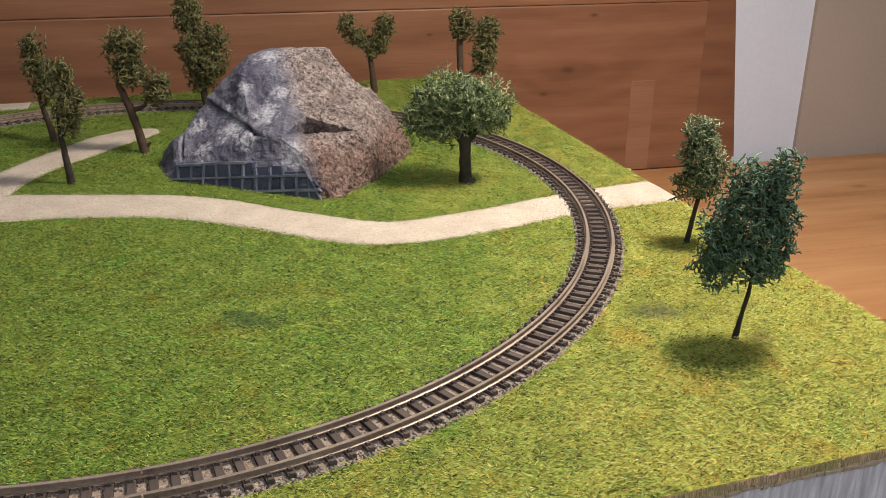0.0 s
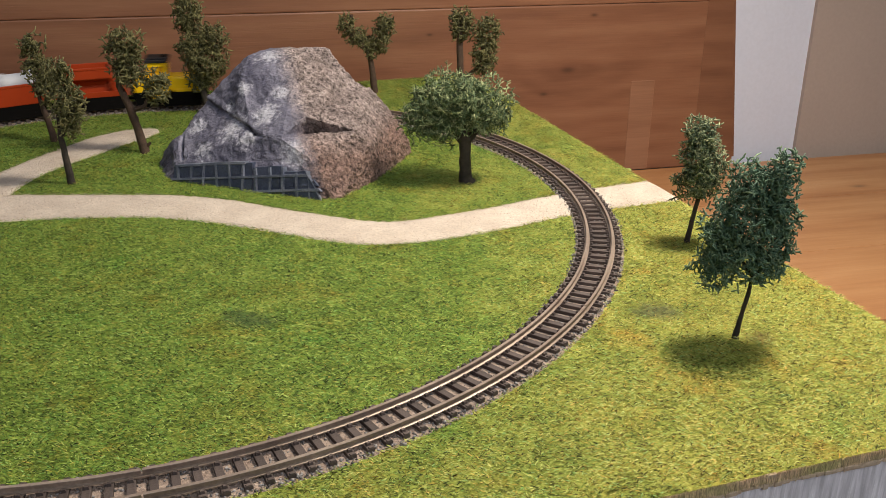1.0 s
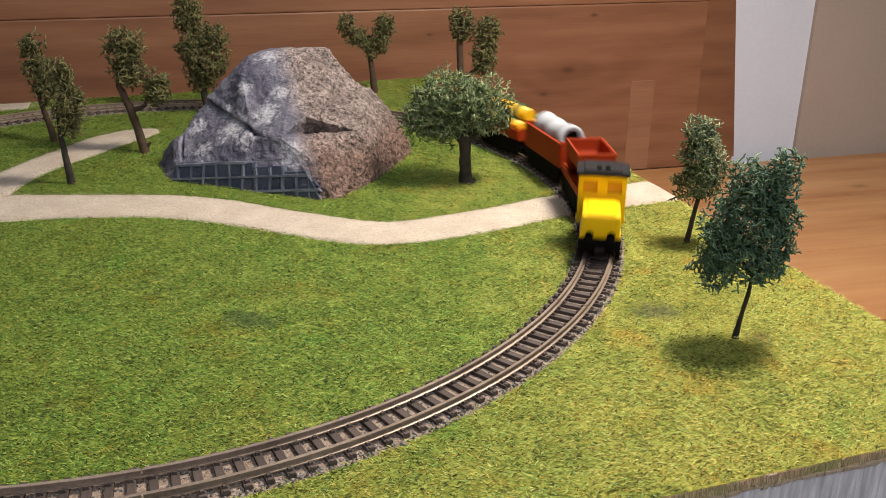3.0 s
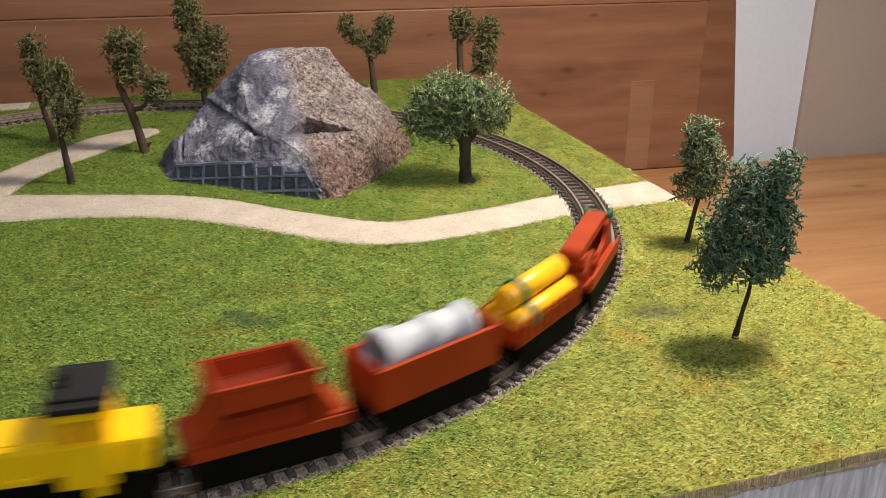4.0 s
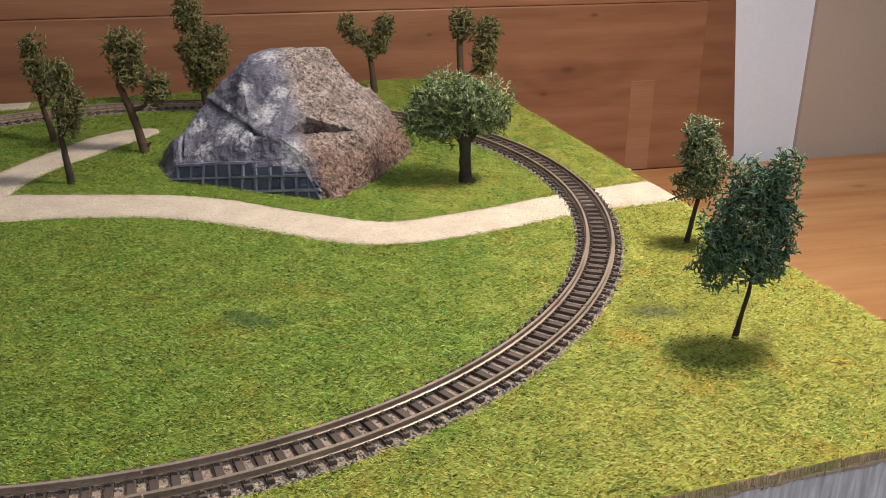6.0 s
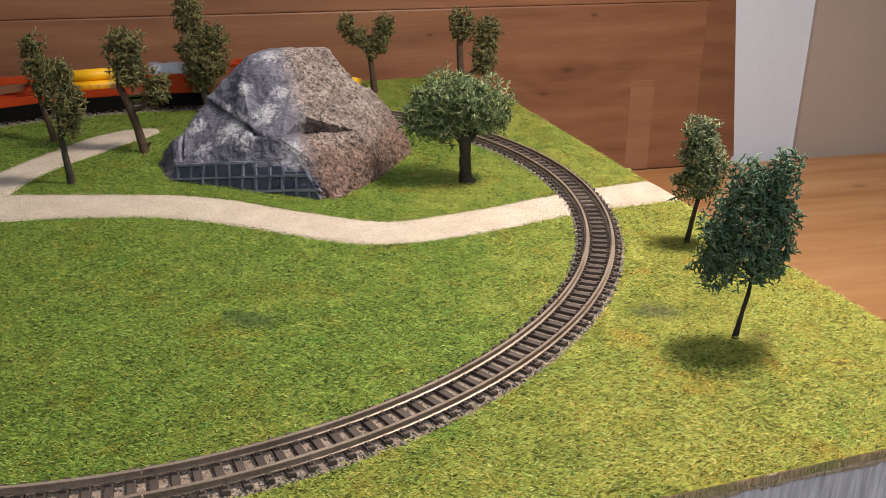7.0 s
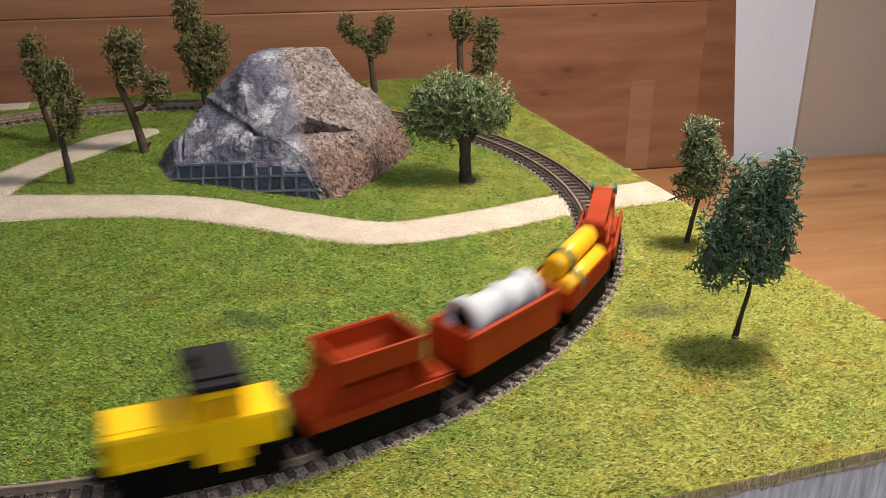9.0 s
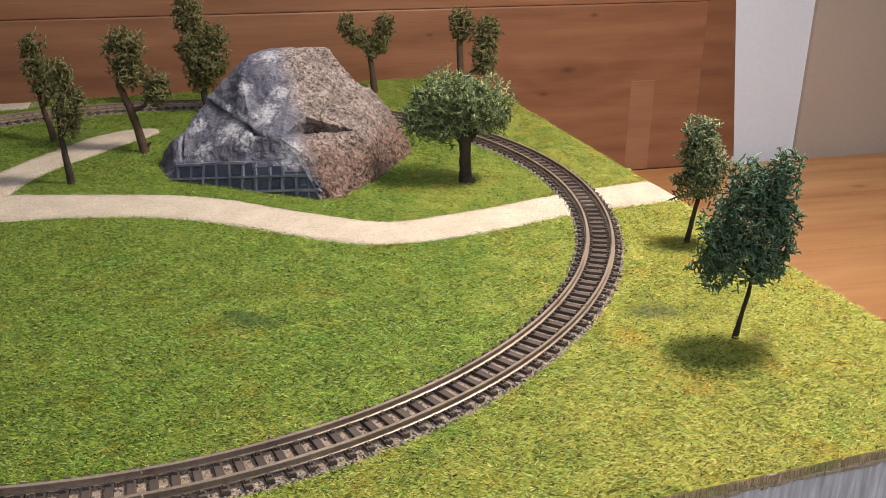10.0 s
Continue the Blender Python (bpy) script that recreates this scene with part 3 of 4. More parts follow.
# ---- rock ----
def rock_hill():
    """A plaster hill: a low hull of corner points with a cleft and a groove, then broken up by noise."""
    P = dict(b1=(12, 76, -1), b2=(15, 48, -1), b3=(85, -6, -1), b4=(110, 18, -1), b5=(139, 57, -1), b6=(132, 100, -1), b7=(80, 122, -1), b8=(30, 112, -1),
             r0=(19.4, 71, 11), r1=(25, 67, 16), r2=(39.5, 77.5, 30), r3=(51, 79, 42), r4=(61, 78, 50.4), r5=(80, 76, 53), r6=(100, 69.5, 53.2), r7=(103, 64, 47),
             r8=(110.4, 62, 38), r9=(121, 67, 32.7), r10=(129, 64, 21), r11=(138, 59, 5), i1=(54.5, 30.6, 22.5), i2=(66, 19.4, 23.2), i3=(79.4, 30, 29.6),
             i4=(101, 18.5, 24), i5=(77.7, 47, 41), i6=(74.6, 58.8, 48.3), i7=(55, 64, 44.3), i8=(79, 4.7, 14.6), i9=(22, 52, 8.6), k=(82.6, 36, 19.7),
             i10=(98.6, 43.5, 34.5), t1=(70, 95, 50), t2=(97, 90, 50), c2=(48, 56, 25.6), j=(108, 19, 18))
    F = ["b1 b2 i9", "b1 i9 r0", "r0 i9 r1", "b2 b3 i8", "b2 i8 i9", "i9 i8 i1", "i8 i2 i1", "i9 i1 r1", "r1 i1 c2", "r1 c2 r2", "c2 i1 i7", "r2 c2 i7", "r2 i7 r3", "i1 i2 i5", "i2 i3 i5",
         "i1 i5 i7", "i7 i5 i6", "r3 i7 r4", "r4 i7 i6", "r4 i6 r5", "r5 i6 r6", "i6 i5 r6", "i5 i10 r7", "r6 i5 r7", "i5 i3 i10", "i3 i4 i10", "i2 k i3", "i3 k i4", "i2 i4 k",
         "b3 j i8", "b3 b4 j", "i8 j i4", "i8 i4 i2", "i10 i4 r8", "r7 i10 r8", "i4 r9 r8", "i4 j r10", "i4 r10 r9", "j b4 b5", "j b5 r11", "j r11 r10",
         "r4 r5 t1", "r5 r6 t2", "r5 t2 t1", "r6 r7 t2", "r7 r8 t2", "r8 r9 b6", "t2 r8 b6", "r9 r10 b6", "r10 r11 b6", "r11 b5 b6", "t2 b6 b7", "t1 t2 b7", "t1 b7 b8",
         "r4 t1 r3", "r3 t1 b8", "r2 r3 b8", "r1 r2 b8", "r1 b8 r0", "r0 b8 b1"]
    bm = B()
    v = {name: bm.verts.new(p) for name, p in P.items()}
    for f in F:
        bm.faces.new([v[n] for n in f.split()])
    bmesh.ops.recalc_face_normals(bm, faces=bm.faces)
    for limit in (12.0, 6.0, 3.2, 3.2, 1.8, 1.8, 1.3):
        long = [e for e in bm.edges if e.calc_length() > limit]
        bmesh.ops.subdivide_edges(bm, edges=long, cuts=1)
        bmesh.ops.triangulate(bm, faces=bm.faces)
        if limit in (6.0, 1.8):
            bmesh.ops.smooth_vert(bm, verts=bm.verts, factor=0.2, use_axis_x=True, use_axis_y=True, use_axis_z=True)
    # furrows: the overhung groove down the slate face and the notch beside the foot
    furrows = [(Vector((38.6, 77, 30.5)), Vector((57, 27.5, 23.4)), 1.0, 5.5, 0.5), (Vector((24.8, 67, 16.5)), Vector((23.3, 50.5, 8.3)), 0.9, 3.6, 0.5)]

    def along(c, p, q):
        s = max(0.0, min(1.0, (c - p).dot(q - p) / (q - p).length_squared))
        return s, c - p - (q - p) * s

    for k in range(2):
        close = []
        for e in bm.edges:
            m = (e.verts[0].co + e.verts[1].co) / 2
            if e.calc_length() > 0.5 and min(along(m, f[0], f[1])[1].length for f in furrows) < 4.5:
                close.append(e)
        bmesh.ops.subdivide_edges(bm, edges=close, cuts=1)
        bmesh.ops.triangulate(bm, faces=bm.faces)
    bm.normal_update()
    dents = [(Vector((99.8, 44, 35)), 5.0, 3.4), (Vector((60, 47, 33)), 6.0, 1.6), (Vector((118, 30, 16)), 5.0, 1.2), (Vector((92, 10, 20)), 2.2, 1.6), (Vector((47, 57, 31)), 3.0, 1.5)]
    for q in bm.verts:
        c = q.co
        lift = noise.fractal(c * 0.08, 0.9, 2.1, 4) * 1.0 + noise.fractal(c * 0.4, 0.8, 2.0, 3) * 0.35
        if c.x > 80:
            lift += 0.55 * noise.fractal(c * 0.9, 0.7, 2.0, 3)
        for p, e, width, deep, fade in furrows:
            s, away = along(c, p, e)
            lift -= deep * math.exp(-(away.length / width) ** 2) * (1 - fade * s)
            if deep > 4 and away.z > 0:
                lip = math.exp(-((away.length - 2.4) / 1.7) ** 2) * (1 - 0.75 * s)
                lift += 2.2 * lip
                c = c - Vector((0, 0, 1.3 * lip))
        for p, wide, deep in dents:
            lift -= deep * math.exp(-((c - p).length / wide) ** 2)
        q.co = c + q.normal * lift
        if q.co.z < -1:
            q.co.z = -1
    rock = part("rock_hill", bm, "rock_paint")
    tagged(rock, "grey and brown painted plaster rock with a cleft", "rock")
    # masonry strip with raised ribs along the foot of the slate face
    a, b = Vector((16, 48.5, 0)), Vector((85, -5.2, 0))
    u = (b - a).normalized()
    up = Vector((0.16, 0.21, 0.96)).normalized()
    out = u.cross(up).normalized()
    if out.y > 0:
        out = -out
    bm = B()

    def finish(bm):
        bmesh.ops.subdivide_edges(bm, edges=bm.edges, cuts=2, use_grid_fill=True)
        for q in bm.verts:
            q.co += Vector(noise.noise_vector(q.co * 0.22)) * 0.75

    def block(u0, u1, w0, w1, depth, slant=0.0, lean=0.139):
        corner = []
        for dd, inset in ((-1.2, 0.0), (depth, 0.22)):
            for uu, ww in ((u0 + inset, w0 + inset), (u1 - inset, w0 + inset), (u1 - inset, w1 - inset), (u0 + inset, w1 - inset)):
                uu = max(min(uu - slant * ww, 84 - 0.9 * max(ww + lean * uu, 0.0)), 3)
                corner.append(bm.verts.new(a + u * uu + up * (ww + lean * uu) + out * dd))
        for f in ((0, 1, 2, 3), (4, 5, 6, 7), (0, 1, 5, 4), (1, 2, 6, 5), (2, 3, 7, 6), (3, 0, 4, 7)):
            bm.faces.new([corner[i] for i in f])

    block(4, 46, -9, 6.2, 1.3)
    block(46.2, 60, -14, 4.2, 1.1)
    block(60.2, 84, -16, 1.6, 1.3)
    finish(bm)
    wall = part("retaining_wall", bm, "slate_wall_paint", rock, "slate-blue masonry strip with raised square ribs")
    bm = B()
    for w, u0, u1 in ((6.2, 5, 42), (-0.5, 3.5, 83.8), (-7.3, 40, 83.8)):
        block(u0, u1, w - 0.75, w + 0.75, 2.3)
    for i in range(12):
        at = 7.5 + i * 6.75
        block(at - 0.7, at + 0.7, -16, (6.2 if at < 44 else 3.6 if at < 62 else 1.2), 2.2, 0.10)
    finish(bm)
    part("rib", bm, "slate_rib_paint", wall, "paler raised ribs of the masonry strip")
    bm = B()
    for i in range(11):
        for w in (-0.5, -7.3):
            at = 7.5 + (i + 0.5) * 6.75
            if w + 0.139 * at > 0 and (w < -1 or at < 44):
                block(at - 1.9, at + 1.9, w + 1.6, w + 5.2, 1.75, 0.10)
    finish(bm)
    part("cushion", bm, "slate_wall_paint", wall, "low cushions between the ribs")


# ---- trees ----
RIGHT, DEPTH = Vector((0.951, -0.31, 0)), Vector((0.31, 0.951, 0))


def limb(points, radii, sides=9, rng=None):
    """A tapered, slightly knobbly limb through points."""
    pts = [np.array(p, float) for p in points]
    line, rad = [], []
    for i in range(len(pts) - 1):
        for k in range(5):
            s = k / 5
            line.append(pts[i] * (1 - s) + pts[i + 1] * s)
            rad.append(radii[i] * (1 - s) + radii[i + 1] * s)
    line.append(pts[-1])
    rad.append(radii[-1])
    verts, faces = [], []
    for i, (p, r) in enumerate(zip(line, rad)):
        d = line[min(i + 1, len(line) - 1)] - line[max(i - 1, 0)]
        d = d / (np.linalg.norm(d) + 1e-9)
        e = np.cross(d, (0.3, 0.9, 0.1))
        e /= np.linalg.norm(e)
        g = np.cross(d, e)
        for k in range(sides):
            w = r * rng.uniform(0.88, 1.12)
            verts.append(p + w * (math.cos(k * math.tau / sides) * e + math.sin(k * math.tau / sides) * g))
    for i in range(len(line) - 1):
        for k in range(sides):
            faces.append((i * sides + k, i * sides + (k + 1) % sides, (i + 1) * sides + (k + 1) % sides, (i + 1) * sides + k))
    return verts, faces


def strands(rng, centre, radii, count, thick, seg):
    """Forked, curling strands of lichen-like foliage filling an ellipsoid, most of them near its skin."""
    q = rng.normal(size=(count, 3))
    q /= np.linalg.norm(q, axis=1)[:, None]
    lump = 1 + 0.14 * np.sin(q @ rng.normal(0, 4.5, 3) + rng.uniform(0, 6)) + 0.10 * np.sin(q @ rng.normal(0, 8, 3))
    depth = 1 - 0.62 * rng.random(count) ** 2.2
    p = centre + q * np.asarray(radii) * (depth * lump)[:, None]
    d = rng.normal(size=(count, 3))
    d = d - q * np.sum(d * q, axis=1)[:, None] * 0.85 + q * 0.10
    d /= np.linalg.norm(d, axis=1)[:, None]
    start, end, r0, r1 = [], [], [], []

    def grow(p, d, length, r, steps, fork):
        curl = rng.normal(0, 0.36, d.shape)
        for k in range(steps):
            d = d + np.cross(curl, d) + rng.normal(0, 0.16, d.shape)
            d /= np.linalg.norm(d, axis=1)[:, None]
            n = p + d * length * rng.uniform(0.8, 1.2, (len(p), 1))
            start.append(p), end.append(n), r0.append(r * (1 - 0.06 * k)), r1.append(r * (1 - 0.06 * (k + 1)))
            p = n
            if fork and k in (0, 1):
                side = d + rng.normal(0, 0.62, d.shape)
                side /= np.linalg.norm(side, axis=1)[:, None]
                grow(p, side, length * 0.85, r * (0.95 - 0.08 * k), 2, False)

    r = thick * rng.uniform(0.75, 1.25, count)
    grow(p - d * 1.6 * seg, d, seg, r, 3, True)
    a, b, ra, rb = np.concatenate(start), np.concatenate(end), np.concatenate(r0), np.concatenate(r1)
    d = b - a
    d /= np.linalg.norm(d, axis=1)[:, None] + 1e-9
    e = np.cross(d, rng.normal(size=d.shape))
    e /= np.linalg.norm(e, axis=1)[:, None] + 1e-9
    g = np.cross(d, e)
    ring = []
    for p, r, sh in ((a - d * 0.1, ra, 0), (b + d * 0.1, rb, 0)):
        for k in range(4):
            w = k * math.tau / 4
            ring.append(p + r[:, None] * (math.cos(w) * e + math.sin(w) * g))
    verts = np.stack(ring, 1).reshape(-1, 3)
    base = (np.arange(len(a)) * 8)[:, None]
    quads = np.array([(k, (k + 1) % 4, 4 + (k + 1) % 4, 4 + k) for k in range(4)] + [(4, 5, 6, 7)])
    return verts, (base[:, :, None] + quads[None]).reshape(-1, 4)


def tree(base, scale, limbs, clumps, foliage, bark, label, seed, thick=0.34, fill=0.85, deep=0.9, seg=1.3):
    """A model tree. limbs and clumps lie in the upright plane across the view: (right, up) from the foot in units, scale units to the millimetre."""
    rng = np.random.default_rng(seed)
    root = new("model_tree")
    root.location = (base[0] * MM, base[1] * MM, 0)
    tagged(root, label, "model tree", "model trees on the board")

    def place(r, z, dep=0.0):
        return np.array(RIGHT) * (r / scale) + np.array(DEPTH) * dep + np.array((0, 0, z / scale))

    V, F = [], []
    for pts, radii in limbs:
        v, f = limb([place(*p) for p in pts], radii, rng=rng)
        F += [tuple(i + len(V) for i in q) for q in f]
        V += v
    shade_smooth(mesh_part("trunk", V, F, bark, root))
    VS, FS, n = [], [], 0
    turn = np.array([np.array(RIGHT), np.array(DEPTH), (0, 0, 1)])
    for r, z, rx, rz in clumps:
        rx, rz = max(rx / scale - 0.7, 2.2), max(rz / scale - 0.3, 2.2)
        size = (rx * rx + rz * rz) * 4.2
        v, f = strands(rng, np.zeros(3), (rx * 0.95, rx * deep * 0.95, rz * 0.95), max(30, int(size * 0.36 * fill)), thick, seg)
        v = v @ turn + place(r, z, rng.uniform(-0.15, 0.15) * rx)
        VS.append(v)
        FS.append(f + n)
        n += len(v)
    mesh_part("crown", np.concatenate(VS), np.concatenate(FS), foliage, root)
    return root


def trees():
    tree((-38.2, 132.3), 3.40, [([(0, -2), (-5, 30), (-12, 62), (-20, 110)], (2.0, 1.6, 1.3, 0.5))],
         [(-14, 171, 22, 24), (-8, 131, 27, 32), (0, 96, 22, 26), (9, 106, 18, 22)], "foliage_olive", "bark_brown",
         "slim olive-green model tree beside the far track", 1)
    tree((-26.4, 54), 3.94, [([(0, -2), (-3, 45), (-6, 90), (-4, 150)], (1.9, 1.5, 1.3, 0.5)), ([(-4, 88), (14, 115)], (0.8, 0.4))],
         [(12, 198, 22, 30), (19, 147, 31, 36), (12, 110, 22, 24)], "foliage_olive", "bark", "slim dark green model tree beside the path", 2)
    tree((7.1, 96.4), 3.53, [([(0, -2), (-8, 45), (-18, 85), (-32, 122), (-28, 170)], (2.6, 2.0, 2.1, 1.5, 0.6)), ([(-16, 76), (10, 86), (20, 110)], (1.3, 1.0, 0.5)), ([(2, 10), (12, 18)], (1.2, 0.6))],
         [(-16, 185, 37, 38), (-11, 145, 33, 24), (33, 116, 26, 32)], "foliage_olive", "bark_brown", "forked olive-green model tree with two crowns", 3)
    tree((45.4, 171), 3.03, [([(0, -2), (-8, 45), (-18, 110), (-32, 170)], (2.2, 1.8, 1.2, 0.6)), ([(-12, 80), (8, 125)], (1.2, 0.5))],
         [(-23, 177, 27, 38), (-20, 123, 27, 34), (18, 131, 27, 27), (2, 91, 42, 38), (-8, 57, 24, 18)], "foliage_olive", "bark", "tall dark olive model tree behind the rock", 4)
    tree((153, 193.5), 2.76, [([(0, -2), (-3, 30), (-8, 70), (-34, 98), (-50, 118)], (2.3, 2.0, 1.6, 1.0, 0.5)), ([(-7, 65), (8, 95), (18, 120)], (1.3, 0.9, 0.5)), ([(-40, 118), (-38, 138)], (1.4, 1.2))],
         [(-47, 122, 16, 20), (-27, 98, 24, 18), (-4, 78, 18, 18), (13, 98, 21, 24), (21, 122, 19, 20)], "foliage_olive", "bark_brown", "V-shaped olive model tree at the far rim", 5)
    tree((197.2, 147.7), 2.91, [([(0, -2), (-4, 60), (-6, 120), (-4, 150)], (2.6, 2.2, 1.8, 0.8)), ([(-3, 40), (30, 70), (40, 120)], (1.5, 1.1, 0.5))],
         [(-4, 142, 25, 32), (42, 132, 24, 28), (38, 88, 25, 36)], "foliage_olive", "bark_brown", "olive model tree with two upright crowns", 6)
    tree((149.3, 2.5), 3.87, [([(0, -3), (-4, 12), (-5, 50), (-6, 84), (-8, 100)], (4.2, 2.9, 2.6, 3.0, 1.6)), ([(-6, 72), (-26, 95), (-50, 110)], (2.0, 1.5, 0.7)), ([(-4, 72), (16, 98), (40, 115)], (2.0, 1.4, 0.7)),
                           ([(-6, 80), (-10, 130)], (1.8, 0.8))],
         [(-78, 118, 46, 42), (-45, 102, 40, 38), (-28, 158, 70, 38), (20, 140, 56, 50), (40, 124, 36, 36), (-60, 145, 45, 38), (-5, 110, 40, 22)], "foliage_bright", "bark",
         "broad green model tree with a thick black trunk", 7, thick=0.27, fill=0.62, seg=1.5)
    tree((207, -93.6), 4.63, [([(0, -2), (5, 40), (12, 85), (25, 160)], (1.2, 0.9, 0.85, 0.4))],
         [(8, 202, 35, 30), (12, 154, 45, 42), (-2, 110, 37, 34), (24, 122, 35, 40), (0, 182, 29, 34)], "foliage_sage", "bark", "slim teal-green model tree near the board's edge", 8, thick=0.26, fill=1.05, seg=1.05)
    tree((177.9, -168), 5.91, [([(0, -2), (6, 40), (14, 90), (20, 180)], (1.0, 0.72, 0.66, 0.4)), ([(16, 120), (60, 180)], (0.6, 0.4)), ([(16, 125), (-25, 180)], (0.6, 0.3))],
         [(-15, 300, 38, 44), (43, 316, 34, 46), (19, 276, 42, 50), (-9, 223, 72, 62), (-4, 158, 62, 46), (-57, 140, 38, 40), (53, 213, 32, 66), (-49, 198, 44, 52), (43, 148, 32, 42)], "foliage_teal", "bark",
         "dark teal model tree on a thin leaning trunk", 9, thick=0.26, fill=1.05, seg=1.05)


# ---- train: x forward, y to the left, z from the grass ----
LIFT = 2.0  # the bodies ride this much above the heights they are drawn at


def running_gear(root, length, wheelbase=20.0):
    bm = B()
    box(bm, -length / 2 + 1, length / 2 - 1, -6.2, 6.2, 4.2, 8.6, 0.3)
    for s in (-1, 1):
        # black side frame, drawn extra low to stand in for shade under the train
        box(bm, -length / 2 + 0.8, length / 2 - 0.8, s * 6.8 - 0.7, s * 6.8 + 0.7, 0.8, 8.7, 0.3)
        for x in (-wheelbase / 2, wheelbase / 2):
            box(bm, x - 1.6, x + 1.6, s * 7.3 - 0.4, s * 7.3 + 0.4, 2.7, 5.8, 0.3)
    part("chassis", bm, "black_plastic", root, "black plastic chassis, sides lowered to add shade beneath")
    for x in (-wheelbase / 2, wheelbase / 2):
        bm = B()
        cylinder(bm, (x, -4.4, 4.45), (x, 4.4, 4.45), 0.5, sides=8)
        for s in (-1, 1):
            cylinder(bm, (x, s * 3.9, 4.45), (x, s * 5.0, 4.45), 2.95, sides=24)
            cylinder(bm, (x, s * 3.5, 4.45), (x, s * 3.9, 4.45), 3.4, sides=24)
        part("wheelset", bm, "wheel_metal", root)
    for s in (-1, 1):
        a, b, c = s * (length / 2 - 1.5), s * (length / 2 + 4.2), s * (length / 2 + 2.4)
        bm = box(B(), min(a, b), max(a, b), -1.0, 1.0, 4.3, 5.3, 0.15)
        box(bm, min(c, b), max(c, b), -1.8, 1.8, 4.2, 6.4, 0.2)
        part("coupling", bm, "black_plastic", root)


def locomotive():
    root = new("locomotive")
    tagged(root, "yellow plastic shunting locomotive with a black cab roof", "locomotive")
    running_gear(root, 41, 19)
    part("footplate", box(B(), -18.8, 20.0, -7.6, 7.6, 8.0, 9.2, 0.25), "black_plastic", root)
    bm = box(B(), 0.2, 20.4, -7.1, 7.1, 9.6, 18.2, 1.4)
    box(bm, 4.0, 20.0, -7.5, 7.5, 9.2, 11.0, 0.4)
    part("long_hood", bm, "yellow_plastic", root)
    part("hood_lid", box(B(), 1.2, 19.6, -5.2, 5.2, 17.9, 18.55, 0.3), "yellow_plastic", root)
    part("short_hood", box(B(), -19.0, -9.0, -7.1, 7.1, 8.6, 17.6, 1.1), "yellow_plastic", root)
    # cab: lower walls, posts and lintels leave the windows open
    x0, x1, w = -10.6, 0.6, 9.0
    cab = part("cab", box(B(), x0, x1, -w, w, 7.6, 18.6, 0.35), "yellow_plastic", root)
    for x in (x0 + 0.9, x1 - 0.9):
        for y, half in ((-w + 0.9, 0.9), (0.0, 1.9), (w - 0.9, 0.9)):
            part("cab_post", box(B(), x - 0.9, x + 0.9, y - half, y + half, 18.3, 26.8, 0.25), "yellow_plastic", cab)
        part("lintel", box(B(), x - 0.95, x + 0.95, -w + 1.3, w - 1.3, 24.6, 27.0, 0.25), "yellow_plastic", cab)
        part("window_ledge", box(B(), x - 0.95, x + 0.95, -w + 1.3, w - 1.3, 18.3, 20.0, 0.25), "yellow_plastic", cab)
    for y in (-w + 0.6, w - 0.6):
        part("lintel", box(B(), x0 + 0.1, x1 - 0.1, y - 0.62, y + 0.62, 24.6, 27.1, 0.25), "yellow_plastic", cab)
        part("cab_post", box(B(), x0 + 4.8, x0 + 6.4, y - 0.58, y + 0.58, 18.3, 25.0, 0.2), "yellow_plastic", cab)
    part("cab_interior", box(B(), x0 + 1.6, x1 - 1.6, -w + 1.5, w - 1.5, 18.3, 26.8, 0.2), "orange_glazing", root, "orange-brown cab filling behind the windows")
    for s in (-1, 1):
        part("door_step", box(B(), x0 + 1.5, x0 + 5.0, s * (w - 0.2) - 0.7, s * (w - 0.2) + 0.7, 5.4, 7.9, 0.2), "yellow_plastic", root)
    bm = box(B(), x0 - 1.3, x1 + 1.3, -10.0, 10.0, 27.0, 28.6, 0.4)
    box(bm, x0 - 0.8, x1 + 0.8, -7.2, 7.2, 28.3, 29.4, 0.5)
    part("cab_roof", bm, "roof_plastic", root, "matt black cab roof")
    bm = B()
    for y in (-1.6, 1.6):
        box(bm, x1 - 2.4, x1 - 0.4, y - 0.9, y + 0.9, 29.2, 30.3, 0.3)
    part("horn", bm, "black_plastic", root)
    for s in (-1, 1):
        end = 20.4 if s > 0 else -19.0
        for y in (-3.9, 3.9):
            bm = B()
            box(bm, end - 0.9, end + 0.9, y - 1.5, y + 1.5, 5.6, 10.6, 0.2)
            cylinder(bm, (end - 0.9, y, 10.6), (end + 0.9, y, 10.6), 1.5, sides=16)
            cylinder(bm, (end, y, 8.6), (end + s * 2.2, y, 8.6), 1.3, sides=14)
            part("buffer", bm, "black_plastic", root)
        part("buffer_beam", box(B(), end - 1.1, end + 0.7, -7.0, 7.0, 5.2, 8.3, 0.3), "black_plastic", root)
    return root


